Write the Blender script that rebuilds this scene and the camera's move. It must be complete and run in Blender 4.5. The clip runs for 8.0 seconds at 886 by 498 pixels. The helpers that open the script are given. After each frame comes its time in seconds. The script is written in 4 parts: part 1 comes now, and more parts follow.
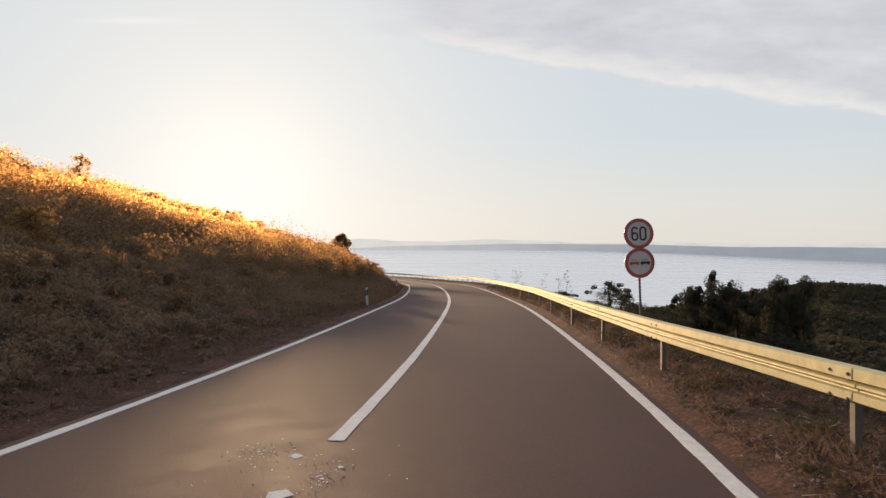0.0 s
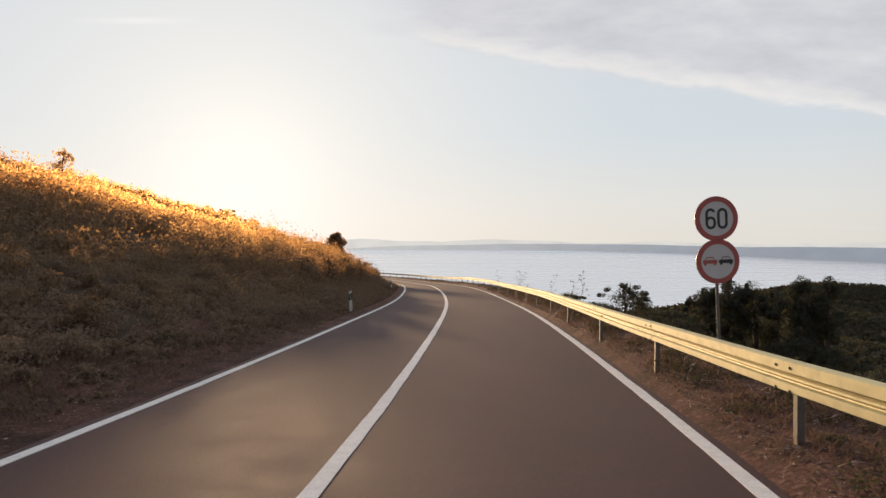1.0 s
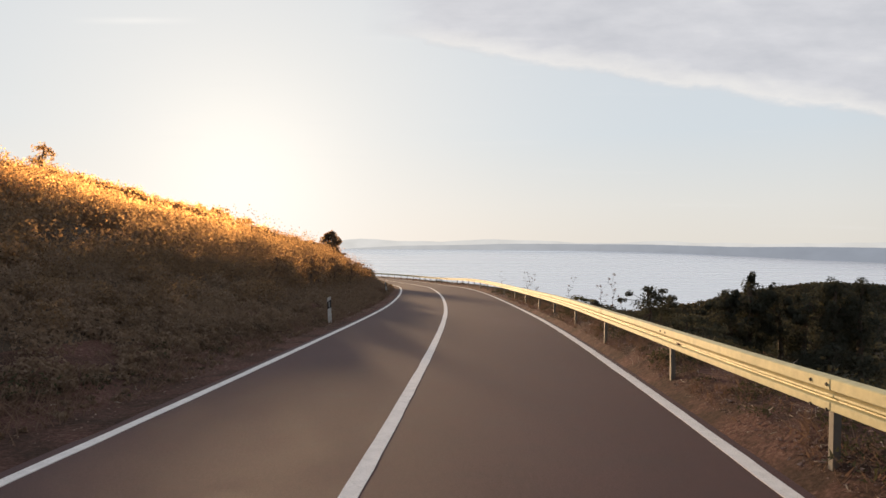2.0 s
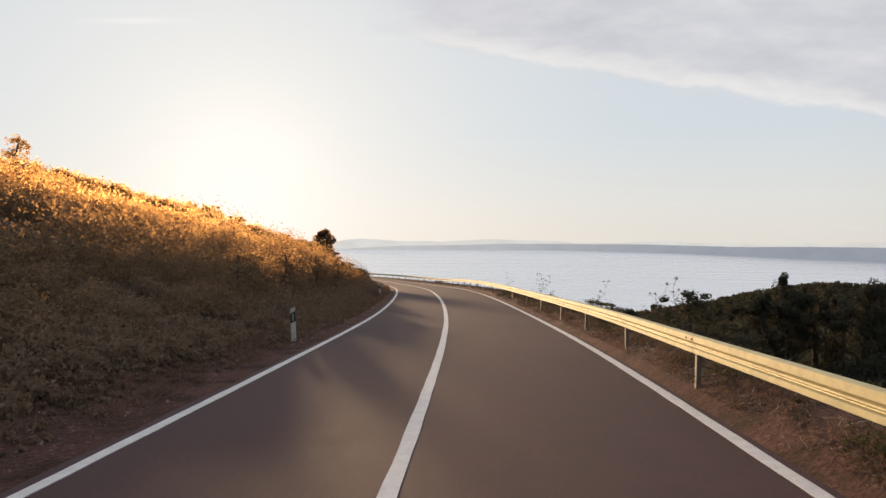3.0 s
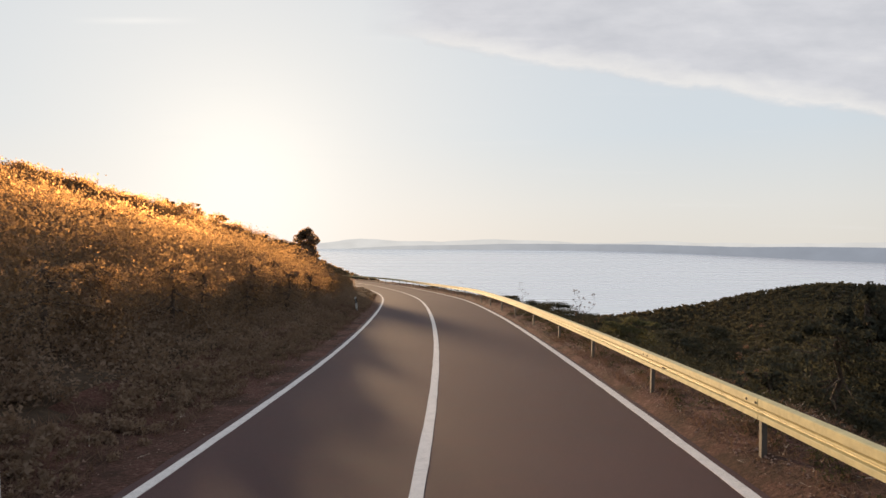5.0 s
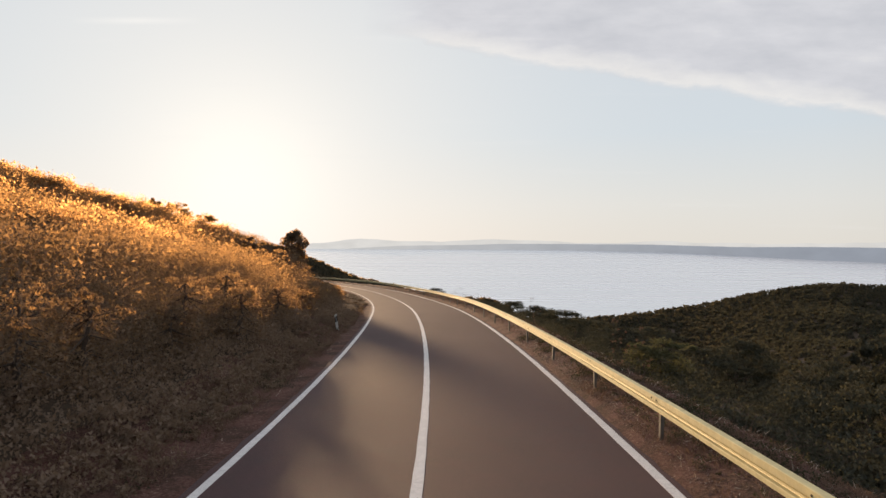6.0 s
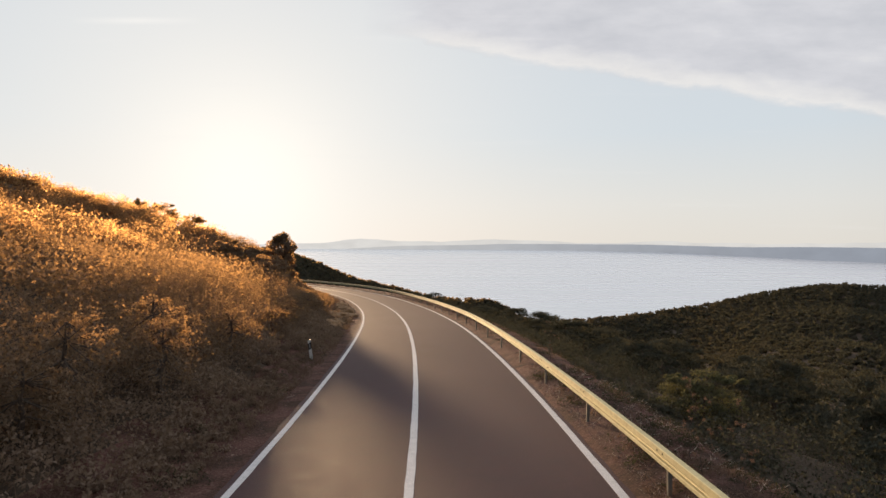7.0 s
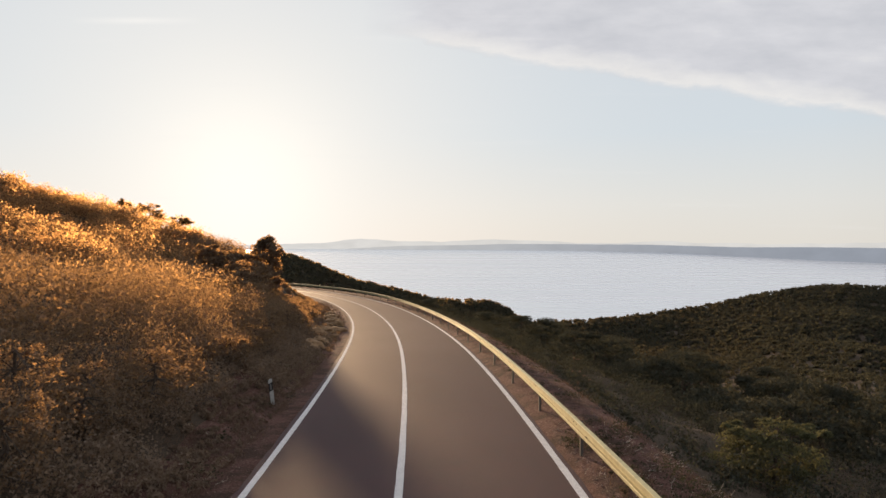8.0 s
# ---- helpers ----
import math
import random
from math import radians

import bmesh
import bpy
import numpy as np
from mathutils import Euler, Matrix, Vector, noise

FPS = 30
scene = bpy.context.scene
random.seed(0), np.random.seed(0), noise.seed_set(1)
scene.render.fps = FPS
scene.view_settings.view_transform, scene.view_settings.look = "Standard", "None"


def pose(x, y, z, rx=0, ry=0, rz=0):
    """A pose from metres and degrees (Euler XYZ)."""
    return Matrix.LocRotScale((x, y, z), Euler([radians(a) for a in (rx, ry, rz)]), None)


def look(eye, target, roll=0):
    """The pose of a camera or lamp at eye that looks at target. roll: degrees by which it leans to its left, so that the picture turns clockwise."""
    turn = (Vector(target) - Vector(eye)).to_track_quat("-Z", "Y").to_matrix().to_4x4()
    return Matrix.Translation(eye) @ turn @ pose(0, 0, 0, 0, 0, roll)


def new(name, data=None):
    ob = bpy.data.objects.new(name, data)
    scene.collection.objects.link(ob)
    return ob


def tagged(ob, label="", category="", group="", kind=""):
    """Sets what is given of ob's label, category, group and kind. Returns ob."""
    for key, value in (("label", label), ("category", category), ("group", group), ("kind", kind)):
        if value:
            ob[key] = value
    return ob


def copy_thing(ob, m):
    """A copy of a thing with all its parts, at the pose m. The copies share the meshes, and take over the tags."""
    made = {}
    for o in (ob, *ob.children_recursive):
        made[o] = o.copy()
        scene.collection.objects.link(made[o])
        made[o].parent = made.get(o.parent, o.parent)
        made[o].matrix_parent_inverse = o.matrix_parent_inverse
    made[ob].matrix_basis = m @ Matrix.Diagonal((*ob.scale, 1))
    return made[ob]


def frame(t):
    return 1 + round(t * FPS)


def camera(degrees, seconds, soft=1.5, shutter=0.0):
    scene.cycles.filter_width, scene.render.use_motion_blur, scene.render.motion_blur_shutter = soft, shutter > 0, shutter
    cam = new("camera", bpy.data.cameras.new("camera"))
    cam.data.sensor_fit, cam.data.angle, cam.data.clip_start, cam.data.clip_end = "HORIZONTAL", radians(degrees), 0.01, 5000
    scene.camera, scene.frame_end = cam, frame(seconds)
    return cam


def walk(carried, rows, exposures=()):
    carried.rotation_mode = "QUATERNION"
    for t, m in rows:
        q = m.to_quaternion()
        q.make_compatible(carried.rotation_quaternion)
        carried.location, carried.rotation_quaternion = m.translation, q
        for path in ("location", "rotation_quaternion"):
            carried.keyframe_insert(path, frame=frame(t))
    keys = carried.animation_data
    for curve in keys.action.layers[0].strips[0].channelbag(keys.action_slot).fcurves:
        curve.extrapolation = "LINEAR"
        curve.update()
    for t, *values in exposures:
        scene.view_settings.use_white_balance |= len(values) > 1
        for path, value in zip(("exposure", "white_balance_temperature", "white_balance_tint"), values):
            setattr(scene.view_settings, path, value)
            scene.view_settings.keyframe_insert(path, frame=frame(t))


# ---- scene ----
# ------------------------------------------------------------------ camera
PATH = [
    (0.0, pose(0.000, 0.000, 1.401, 89.81, 0, 0)),
    (0.5, pose(0.094, 1.960, 1.338, 89.81, 0, 0)),
    (1.0, pose(0.175, 4.060, 1.287, 89.81, 0, 0)),
    (1.5, pose(0.225, 6.230, 1.240, 89.81, 0, 0)),
    (3.0, pose(0.238, 13.879, 1.060, 89.81, 0, 0)),
    (3.5, pose(0.285, 16.473, 0.995, 89.81, 0, 0)),
    (4.0, pose(0.335, 19.081, 1.008, 89.81, 0, 0)),
    (4.5, pose(0.426, 21.731, 1.070, 89.81, 0, 0)),
    (6.0, pose(0.694, 30.264, 1.569, 89.81, 0, 0)),
    (6.5, pose(0.765, 33.056, 1.790, 89.81, 0, 0)),
    (7.0, pose(0.832, 35.767, 2.005, 89.81, 0, 0)),
    (7.5, pose(0.885, 38.512, 2.212, 89.81, 0, 0)),
    (8.0, pose(0.912, 41.287, 2.420, 89.81, 0, 0)),
]
cam = camera(66.3, 8.0, soft=1.5)
walk(cam, PATH, exposures=[(0.0, 0.0), (8.0, 0.0)])

# ------------------------------------------------------------------ sky and sun
SUN_AZ, SUN_EL = radians(16.6), radians(4.7)       # to the left of straight ahead, above the horizon
SUN_DIR = Vector((-math.sin(SUN_AZ) * math.cos(SUN_EL), math.cos(SUN_AZ) * math.cos(SUN_EL), math.sin(SUN_EL)))

sun_data = bpy.data.lights.new("sun", "SUN")
sun_data.energy, sun_data.angle, sun_data.color = 5.4, radians(2.0), (1.0, 0.66, 0.37)
sun = new("sun", sun_data)
sun.matrix_world = look((0, 0, 60), Vector((0, 0, 60)) - SUN_DIR)


class Nodes:
    """A small builder for node trees."""

    def __init__(self, tree):
        self.tree = tree
        tree.nodes.clear()

    def add(self, kind, props=None, **sockets):
        n = self.tree.nodes.new(kind)
        for k, v in (props or {}).items():
            setattr(n, k, v)
        for k, v in sockets.items():
            self.put(n, k, v)
        return n

    def put(self, n, key, v):
        name = key.replace("_", " ")
        sock = n.inputs[int(key[1:])] if key[0] == "i" and key[1:].isdigit() else n.inputs[name]
        if isinstance(v, bpy.types.NodeSocket):
            self.tree.links.new(v, sock)
        else:
            sock.default_value = v

    def math(self, op, a, b=0.0, clamp=False):
        return self.add("ShaderNodeMath", {"operation": op, "use_clamp": clamp}, i0=a, i1=b).outputs[0]

    def mix(self, f, a, b, blend="MIX"):
        n = self.add("ShaderNodeMix", {"data_type": "RGBA", "blend_type": blend}, i0=f, i6=a, i7=b)
        return n.outputs[2]

    def ramp(self, f, stops):
        n = self.add("ShaderNodeValToRGB", None, Fac=f)
        e = n.color_ramp.elements
        while len(e) < len(stops):
            e.new(0.5)
        for el, (p, c) in zip(e, stops):
            el.position = p
            el.color = c if len(c) == 4 else (*c, 1)
        return n.outputs[0]

    def noise(self, vec, scale, detail=4.0, rough=0.55, out="Fac"):
        return self.add("ShaderNodeTexNoise", None, Vector=vec, Scale=scale, Detail=detail, Roughness=rough).outputs[out]

    def scaled(self, vec, s):
        return self.add("ShaderNodeMapping", None, Vector=vec, Scale=s).outputs[0]


def grey(v):
    return (v, v, v, 1)


world = bpy.data.worlds.new("world")
scene.world = world
world.use_nodes = True
W = Nodes(world.node_tree)
way = W.add("ShaderNodeTexCoord").outputs["Generated"]
sky = W.add("ShaderNodeTexSky", {"sky_type": "NISHITA", "sun_disc": False, "sun_elevation": SUN_EL,
                                 "sun_rotation": -SUN_AZ, "altitude": 100, "air_density": 1.0,
                                 "dust_density": 1.5, "ozone_density": 1.5}).outputs[0]
sxyz = W.add("ShaderNodeSeparateXYZ", None, Vector=way)
up = W.math("MAXIMUM", sxyz.outputs[2], 0.0)
near_sun = W.add("ShaderNodeVectorMath", {"operation": "DOT_PRODUCT"}, i0=way, i1=SUN_DIR).outputs["Value"]
# thin haze: pale blue overhead, cream towards the horizon
haze = W.ramp(up, [(0.0, (0.80, 0.765, 0.70)), (0.06, (0.78, 0.775, 0.75)), (0.16, (0.68, 0.74, 0.79)),
                   (0.36, (0.66, 0.71, 0.77)), (1.0, (0.62, 0.68, 0.80))])
away = W.ramp(W.math("ADD", W.math("MULTIPLY", near_sun, 0.5), 0.5), [(0.0, grey(0.50)), (0.5, grey(0.72)), (0.85, grey(1.0))])
base_sky = W.mix(0.93, W.mix(1.0, sky, grey(0.10), "MULTIPLY"), haze)
base_sky = W.mix(1.0, base_sky, away, "MULTIPLY")
# the bright aureole round the low sun
glow = W.math("POWER", W.math("MAXIMUM", near_sun, 0.0), 16.0)
glow2 = W.math("POWER", W.math("MAXIMUM", near_sun, 0.0), 120.0)
lit = W.mix(W.math("MULTIPLY", glow, 0.85, True), base_sky, (0.93, 0.90, 0.85, 1))
lit = W.mix(W.math("MULTIPLY", glow2, 0.9, True), lit, (1.12, 1.06, 0.96, 1))
# a sheet of cloud high on the right with a ragged bright rim, thin streaks elsewhere
inv = W.math("DIVIDE", 1.0, W.math("MAXIMUM", sxyz.outputs[1], 0.05))
px = W.math("MULTIPLY", sxyz.outputs[0], inv)
pz = W.math("MULTIPLY", sxyz.outputs[2], inv)
cvec = W.add("ShaderNodeCombineXYZ", None, X=px, Y=pz, Z=0.0).outputs[0]
rag = W.noise(W.scaled(cvec, (6.0, 14.0, 1.0)), 1.6, 7.0, 0.62)
# lower rim of the sheet: it climbs to the left
rim = W.math("ADD", W.math("MULTIPLY", px, -0.160), 0.289)
rim = W.math("ADD", rim, W.math("MULTIPLY", W.math("SUBTRACT", rag, 0.5), 0.05))
over = W.math("SUBTRACT", pz, rim)
side = W.math("MULTIPLY", W.math("ADD", px, 0.12), 9.0, True)
sheet = W.math("MULTIPLY", W.math("MULTIPLY", over, 80.0, True), side, True)
rim_light = W.math("MULTIPLY", W.math("SUBTRACT", 1.0, W.math("MULTIPLY", over, 26.0, True)), sheet)
billow = W.noise(W.scaled(cvec, (3.0, 9.0, 1.0)), 2.2, 6.0, 0.6)
cloud_col = W.ramp(billow, [(0.3, (0.56, 0.56, 0.60)), (0.62, (0.70, 0.69, 0.72)), (0.8, (0.82, 0.80, 0.78))])
cloud_col = W.mix(W.math("MULTIPLY", rim_light, 1.0), cloud_col, (0.93, 0.89, 0.84, 1))
front = W.math("GREATER_THAN", sxyz.outputs[1], 0.05)
lit = W.mix(W.math("MULTIPLY", W.math("MULTIPLY", sheet, 0.8), front), lit, cloud_col)
streak = W.noise(W.scaled(cvec, (2.2, 30.0, 1.0)), 1.7, 4.0, 0.5)
streak = W.math("MULTIPLY", W.math("SUBTRACT", streak, 0.60), 3.0, True)
lit = W.mix(W.math("MULTIPLY", W.math("MULTIPLY", streak, 0.35), front), lit, (0.88, 0.86, 0.84, 1))
trail = W.math("SUBTRACT", 1.0, W.math("MULTIPLY", W.math("ABSOLUTE", W.math("SUBTRACT", pz, 0.333)), 150.0), True)
trail = W.math("MULTIPLY", trail, W.math("SUBTRACT", 1.0, W.math("MULTIPLY", W.math("ABSOLUTE", W.math("ADD", px, 0.45)), 10.0), True))
lit = W.mix(W.math("MULTIPLY", W.math("MULTIPLY", trail, 0.8), front), lit, (0.93, 0.91, 0.88, 1))
bg = W.add("ShaderNodeBackground", None, Color=lit, Strength=1.0)
wout = W.add("ShaderNodeOutputWorld", None, Surface=bg.outputs[0])


# ------------------------------------------------------------------ materials
def material(name):
    m = bpy.data.materials.new(name)
    m.use_nodes = True
    return m, Nodes(m.node_tree)


def finish(n, shader):
    n.add("ShaderNodeOutputMaterial", None, Surface=shader)


def coords(n):
    return n.add("ShaderNodeTexCoord").outputs["Object"]


def bumped(n, height, strength, dist):
    return n.add("ShaderNodeBump", None, Height=height, Strength=strength, Distance=dist).outputs[0]


def mat_asphalt():
    m, n = material("asphalt")
    c = coords(n)
    fine = n.noise(c, 120.0, 3.0, 0.7)
    mid = n.noise(c, 2.2, 5.0, 0.6)
    big = n.noise(n.scaled(c, (0.8, 0.35, 0.5)), 0.5, 3.0, 0.5)
    grains = n.ramp(fine, [(0.32, (0.047, 0.0258, 0.0256)), (0.55, (0.087, 0.0475, 0.0470)), (0.75, (0.155, 0.089, 0.088))])
    stain = n.ramp(mid, [(0.3, grey(0.86)), (0.7, grey(1.10))])
    wheel = n.ramp(big, [(0.3, grey(0.90)), (0.7, grey(1.08))])
    col = n.mix(1.0, n.mix(1.0, grains, stain, "MULTIPLY"), wheel, "MULTIPLY")
    rough = n.ramp(mid, [(0.3, grey(0.68)), (0.7, grey(0.78))])
    b = n.add("ShaderNodeBsdfPrincipled", None, Base_Color=col, Roughness=rough, Specular_IOR_Level=0.13,
              Normal=bumped(n, fine, 0.55, 0.006))
    finish(n, b.outputs[0])
    return m


def mat_paint(name, colour, wear):
    m, n = material(name)
    c = coords(n)
    fine = n.noise(c, 90.0, 3.0, 0.7)
    mid = n.noise(c, 7.0, 5.0, 0.65)
    dirt = n.ramp(mid, [(0.35, grey(1.0 - wear)), (0.6, grey(1.0))])
    col = n.mix(1.0, (*colour, 1), dirt, "MULTIPLY")
    speck = n.ramp(fine, [(0.36, grey(0.45)), (0.46, grey(1.0))])
    col = n.mix(0.6, col, n.mix(1.0, col, speck, "MULTIPLY"))
    b = n.add("ShaderNodeBsdfPrincipled", None, Base_Color=col, Roughness=0.85, Specular_IOR_Level=0.06, Normal=bumped(n, fine, 0.4, 0.004))
    finish(n, b.outputs[0])
    return m


def mat_ground():
    m, n = material("dry_earth")
    c = coords(n)
    fine = n.noise(c, 18.0, 6.0, 0.7)
    mid = n.noise(c, 1.1, 6.0, 0.65)
    big = n.noise(c, 0.02, 5.0, 0.6)
    soil = n.ramp(fine, [(0.3, (0.066, 0.033, 0.026)), (0.55, (0.180, 0.088, 0.068)), (0.75, (0.38, 0.25, 0.20))])
    grass = n.ramp(fine, [(0.3, (0.034, 0.021, 0.015)), (0.7, (0.125, 0.070, 0.050))])
    f = n.ramp(mid, [(0.42, grey(0.0)), (0.6, grey(1.0))])
    col = n.mix(f, soil, grass)
    dust = n.ramp(big, [(0.4, grey(0.95)), (0.6, grey(1.2))])
    col = n.mix(1.0, col, dust, "MULTIPLY")
    b = n.add("ShaderNodeBsdfPrincipled", None, Base_Color=col, Roughness=0.95, Specular_IOR_Level=0.15, Normal=bumped(n, fine, 1.0, 0.09))
    finish(n, b.outputs[0])
    return m


def mat_forest_floor():
    m, n = material("forest_floor")
    c = coords(n)
    fine = n.noise(c, 9.0, 6.0, 0.7)
    big = n.noise(c, 0.03, 5.0, 0.6)
    col = n.mix(n.ramp(big, [(0.4, grey(0.0)), (0.6, grey(1.0))]), n.ramp(fine, [(0.3, (0.050, 0.037, 0.026)), (0.7, (0.105, 0.076, 0.052))]),
                n.ramp(fine, [(0.3, (0.055, 0.040, 0.028)), (0.7, (0.115, 0.082, 0.056))]))
    b = n.add("ShaderNodeBsdfPrincipled", None, Base_Color=col, Roughness=0.95, Specular_IOR_Level=0.1, Normal=bumped(n, fine, 0.9, 0.08))
    finish(n, b.outputs[0])
    return m


def mat_leaf(name, dark, light, through_amount, through_col, forward=0.0, forward_col=(0.92, 0.52, 0.20), puffed=False):
    """Leaves: matt above, letting light through; forward is the share that passes nearly straight on, to imitate glare
    round the sun.
    """
    m, n = material(name)
    g = n.add("ShaderNodeNewGeometry")
    c = coords(n)
    clump = n.noise(c, 0.55, 3.0, 0.6)
    f = n.math("ADD", n.math("MULTIPLY", g.outputs["Random Per Island"], 0.35), n.math("MULTIPLY", clump, 0.65))
    col = n.ramp(f, [(0.15, dark), (0.85, light)])
    b = n.add("ShaderNodeBsdfPrincipled", None, Base_Color=col, Roughness=0.9, Specular_IOR_Level=0.08)
    t = n.add("ShaderNodeBsdfTranslucent", None, Color=n.mix(0.7, col, (*through_col, 1)))
    nor = g.outputs["Normal"]
    if puffed:
        # shading follows the round of the clump rather than each leaf's tilt
        puff = n.add("ShaderNodeAttribute", {"attribute_name": "puff"}).outputs["Vector"]
        tilt = n.add("ShaderNodeVectorMath", {"operation": "SCALE"}, i0=nor, Scale=0.4).outputs[0]
        both = n.add("ShaderNodeVectorMath", {"operation": "ADD"}, i0=puff, i1=tilt).outputs[0]
        nor = n.add("ShaderNodeVectorMath", {"operation": "NORMALIZE"}, i0=both).outputs[0]
    n.put(b, "Normal", nor)
    n.put(t, "Normal", nor)
    mx = n.add("ShaderNodeMixShader", None, Fac=through_amount, i1=b.outputs[0], i2=t.outputs[0]).outputs[0]
    if forward:
        r = n.add("ShaderNodeBsdfRefraction", {"distribution": "GGX"}, Color=(*forward_col, 1), Roughness=0.86, IOR=1.5, Normal=nor)
        mx = n.add("ShaderNodeMixShader", None, Fac=forward, i1=mx, i2=r.outputs[0]).outputs[0]
    finish(n, mx)
    return m


def mat_bark():
    m, n = material("bark")
    c = coords(n)
    f = n.noise(n.scaled(c, (9, 9, 1.6)), 3.0, 5.0, 0.65)
    col = n.ramp(f, [(0.3, (0.035, 0.024, 0.017)), (0.7, (0.15, 0.11, 0.08))])
    b = n.add("ShaderNodeBsdfPrincipled", None, Base_Color=col, Roughness=0.95, Normal=bumped(n, f, 0.8, 0.03))
    finish(n, b.outputs[0])
    return m


def mat_zinc(name, tone, rough):
    m, n = material(name)
    c = coords(n)
    f = n.noise(c, 6.0, 5.0, 0.6)
    g = n.noise(n.scaled(c, (1, 1, 4)), 26.0, 4.0, 0.6)
    col = n.mix(1.0, (*tone, 1), n.ramp(f, [(0.3, grey(0.78)), (0.7, grey(1.08))]), "MULTIPLY")
    r = n.ramp(g, [(0.3, grey(rough - 0.08)), (0.7, grey(rough + 0.1))])
    b = n.add("ShaderNodeBsdfPrincipled", None, Base_Color=col, Roughness=r, Metallic=0.15,
              Normal=bumped(n, f, 0.12, 0.01))
    finish(n, b.outputs[0])
    return m


def mat_plain(name, colour, rough=0.5, metal=0.0, vary=0.15, scale=14.0):
    m, n = material(name)
    c = coords(n)
    f = n.noise(c, scale, 4.0, 0.6)
    col = n.mix(1.0, (*colour, 1), n.ramp(f, [(0.3, grey(1.0 - vary)), (0.7, grey(1.0))]), "MULTIPLY")
    b = n.add("ShaderNodeBsdfPrincipled", None, Base_Color=col, Roughness=rough, Metallic=metal)
    finish(n, b.outputs[0])
    return m


def mat_rock(name, low, mid, high):
    m, n = material(name)
    c = coords(n)
    f = n.noise(c, 5.0, 6.0, 0.65)
    col = n.ramp(f, [(0.3, low), (0.6, mid), (0.8, high)])
    b = n.add("ShaderNodeBsdfPrincipled", None, Base_Color=col, Roughness=0.9, Normal=bumped(n, f, 0.9, 0.06))
    finish(n, b.outputs[0])
    return m


def mat_sea():
    m, n = material("sea_water")
    c = coords(n)
    band = n.noise(n.scaled(c, (0.0004, 0.0018, 1.0)), 1.0, 2.0, 0.5)
    r = n.ramp(band, [(0.35, grey(0.25)), (0.65, grey(0.30))])
    # near-white base and metal share stand in for haze and sky glare
    b = n.add("ShaderNodeBsdfPrincipled", None, Base_Color=(0.86, 0.88, 0.91, 1), Roughness=r, IOR=1.33, Metallic=0.5)
    finish(n, b.outputs[0])
    return m


def mat_haze_glow(name, colour, left=None):
    """Hills so far off that the air's haze is painted in as a glowing colour."""
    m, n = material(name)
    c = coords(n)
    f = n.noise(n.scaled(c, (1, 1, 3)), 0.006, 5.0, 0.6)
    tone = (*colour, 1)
    # the painted haze pales towards the left, the sun's side
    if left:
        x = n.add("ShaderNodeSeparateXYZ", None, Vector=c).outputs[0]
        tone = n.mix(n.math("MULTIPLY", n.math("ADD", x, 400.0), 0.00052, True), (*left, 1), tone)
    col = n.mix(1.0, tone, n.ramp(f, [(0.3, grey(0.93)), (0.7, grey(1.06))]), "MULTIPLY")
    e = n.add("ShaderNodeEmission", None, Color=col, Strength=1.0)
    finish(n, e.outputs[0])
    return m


ASPHALT = mat_asphalt()
LINE = mat_paint("road_paint", (0.80, 0.755, 0.72), 0.14)
GROUND = mat_ground()
FLOOR = mat_forest_floor()
# hillside scrub twice: the first holds the sun's glare in its orange leaves
SCRUB = mat_leaf("glare_scrub_leaf", (0.165, 0.100, 0.060), (0.265, 0.165, 0.098), 0.14, (0.76, 0.40, 0.15), 0.34)
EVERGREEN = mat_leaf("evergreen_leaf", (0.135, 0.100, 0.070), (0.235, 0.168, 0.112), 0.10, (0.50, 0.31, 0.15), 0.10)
HEATH = mat_leaf("heath_leaf", (0.150, 0.112, 0.084), (0.270, 0.196, 0.142), 0.22, (0.46, 0.31, 0.18), 0.03)
PINE = mat_leaf("pine_leaf", (0.050, 0.053, 0.041), (0.104, 0.105, 0.078), 0.30, (0.14, 0.135, 0.08), puffed=True)
# sunlit copy of the pine leaf, warmer, for growth seen against the sun
PINE_SUN = mat_leaf("pine_leaf_backlit", (0.050, 0.046, 0.024), (0.12, 0.098, 0.050), 0.45, (0.74, 0.48, 0.20), 0.2)
OLIVE = mat_leaf("olive_leaf", (0.050, 0.056, 0.032), (0.118, 0.118, 0.066), 0.35, (0.26, 0.24, 0.11))
WOOD_FAR = mat_leaf("wood_leaf", (0.040, 0.041, 0.033), (0.076, 0.075, 0.057), 0.35, (0.11, 0.11, 0.065), 0.11, (0.62, 0.40, 0.17))
GRASS = mat_leaf("dry_grass", (0.065, 0.044, 0.034), (0.25, 0.165, 0.120), 0.25, (0.36, 0.22, 0.14))
STRAW = mat_leaf("pale_straw", (0.30, 0.24, 0.19), (0.62, 0.52, 0.42), 0.3, (0.55, 0.42, 0.28))
TUFT = mat_leaf("dark_tuft", (0.028, 0.031, 0.020), (0.070, 0.070, 0.042), 0.25, (0.14, 0.13, 0.06))
BARK = mat_bark()
ZINC = mat_zinc("galvanised_beam", (0.54, 0.485, 0.26), 0.62)
POST = mat_zinc("galvanised_post", (0.15, 0.135, 0.115), 0.6)
BOLT = mat_plain("rusty_bolt", (0.05, 0.035, 0.025), 0.7, 0.3)
WHITE = mat_plain("white_plastic", (0.72, 0.70, 0.66), 0.45, 0.0, 0.3, 9.0)
BLACK = mat_plain("black_film", (0.030, 0.027, 0.026), 0.45)
SIGNWHITE = mat_plain("sign_white", (0.62, 0.58, 0.58), 0.4, 0.0, 0.12, 5.0)
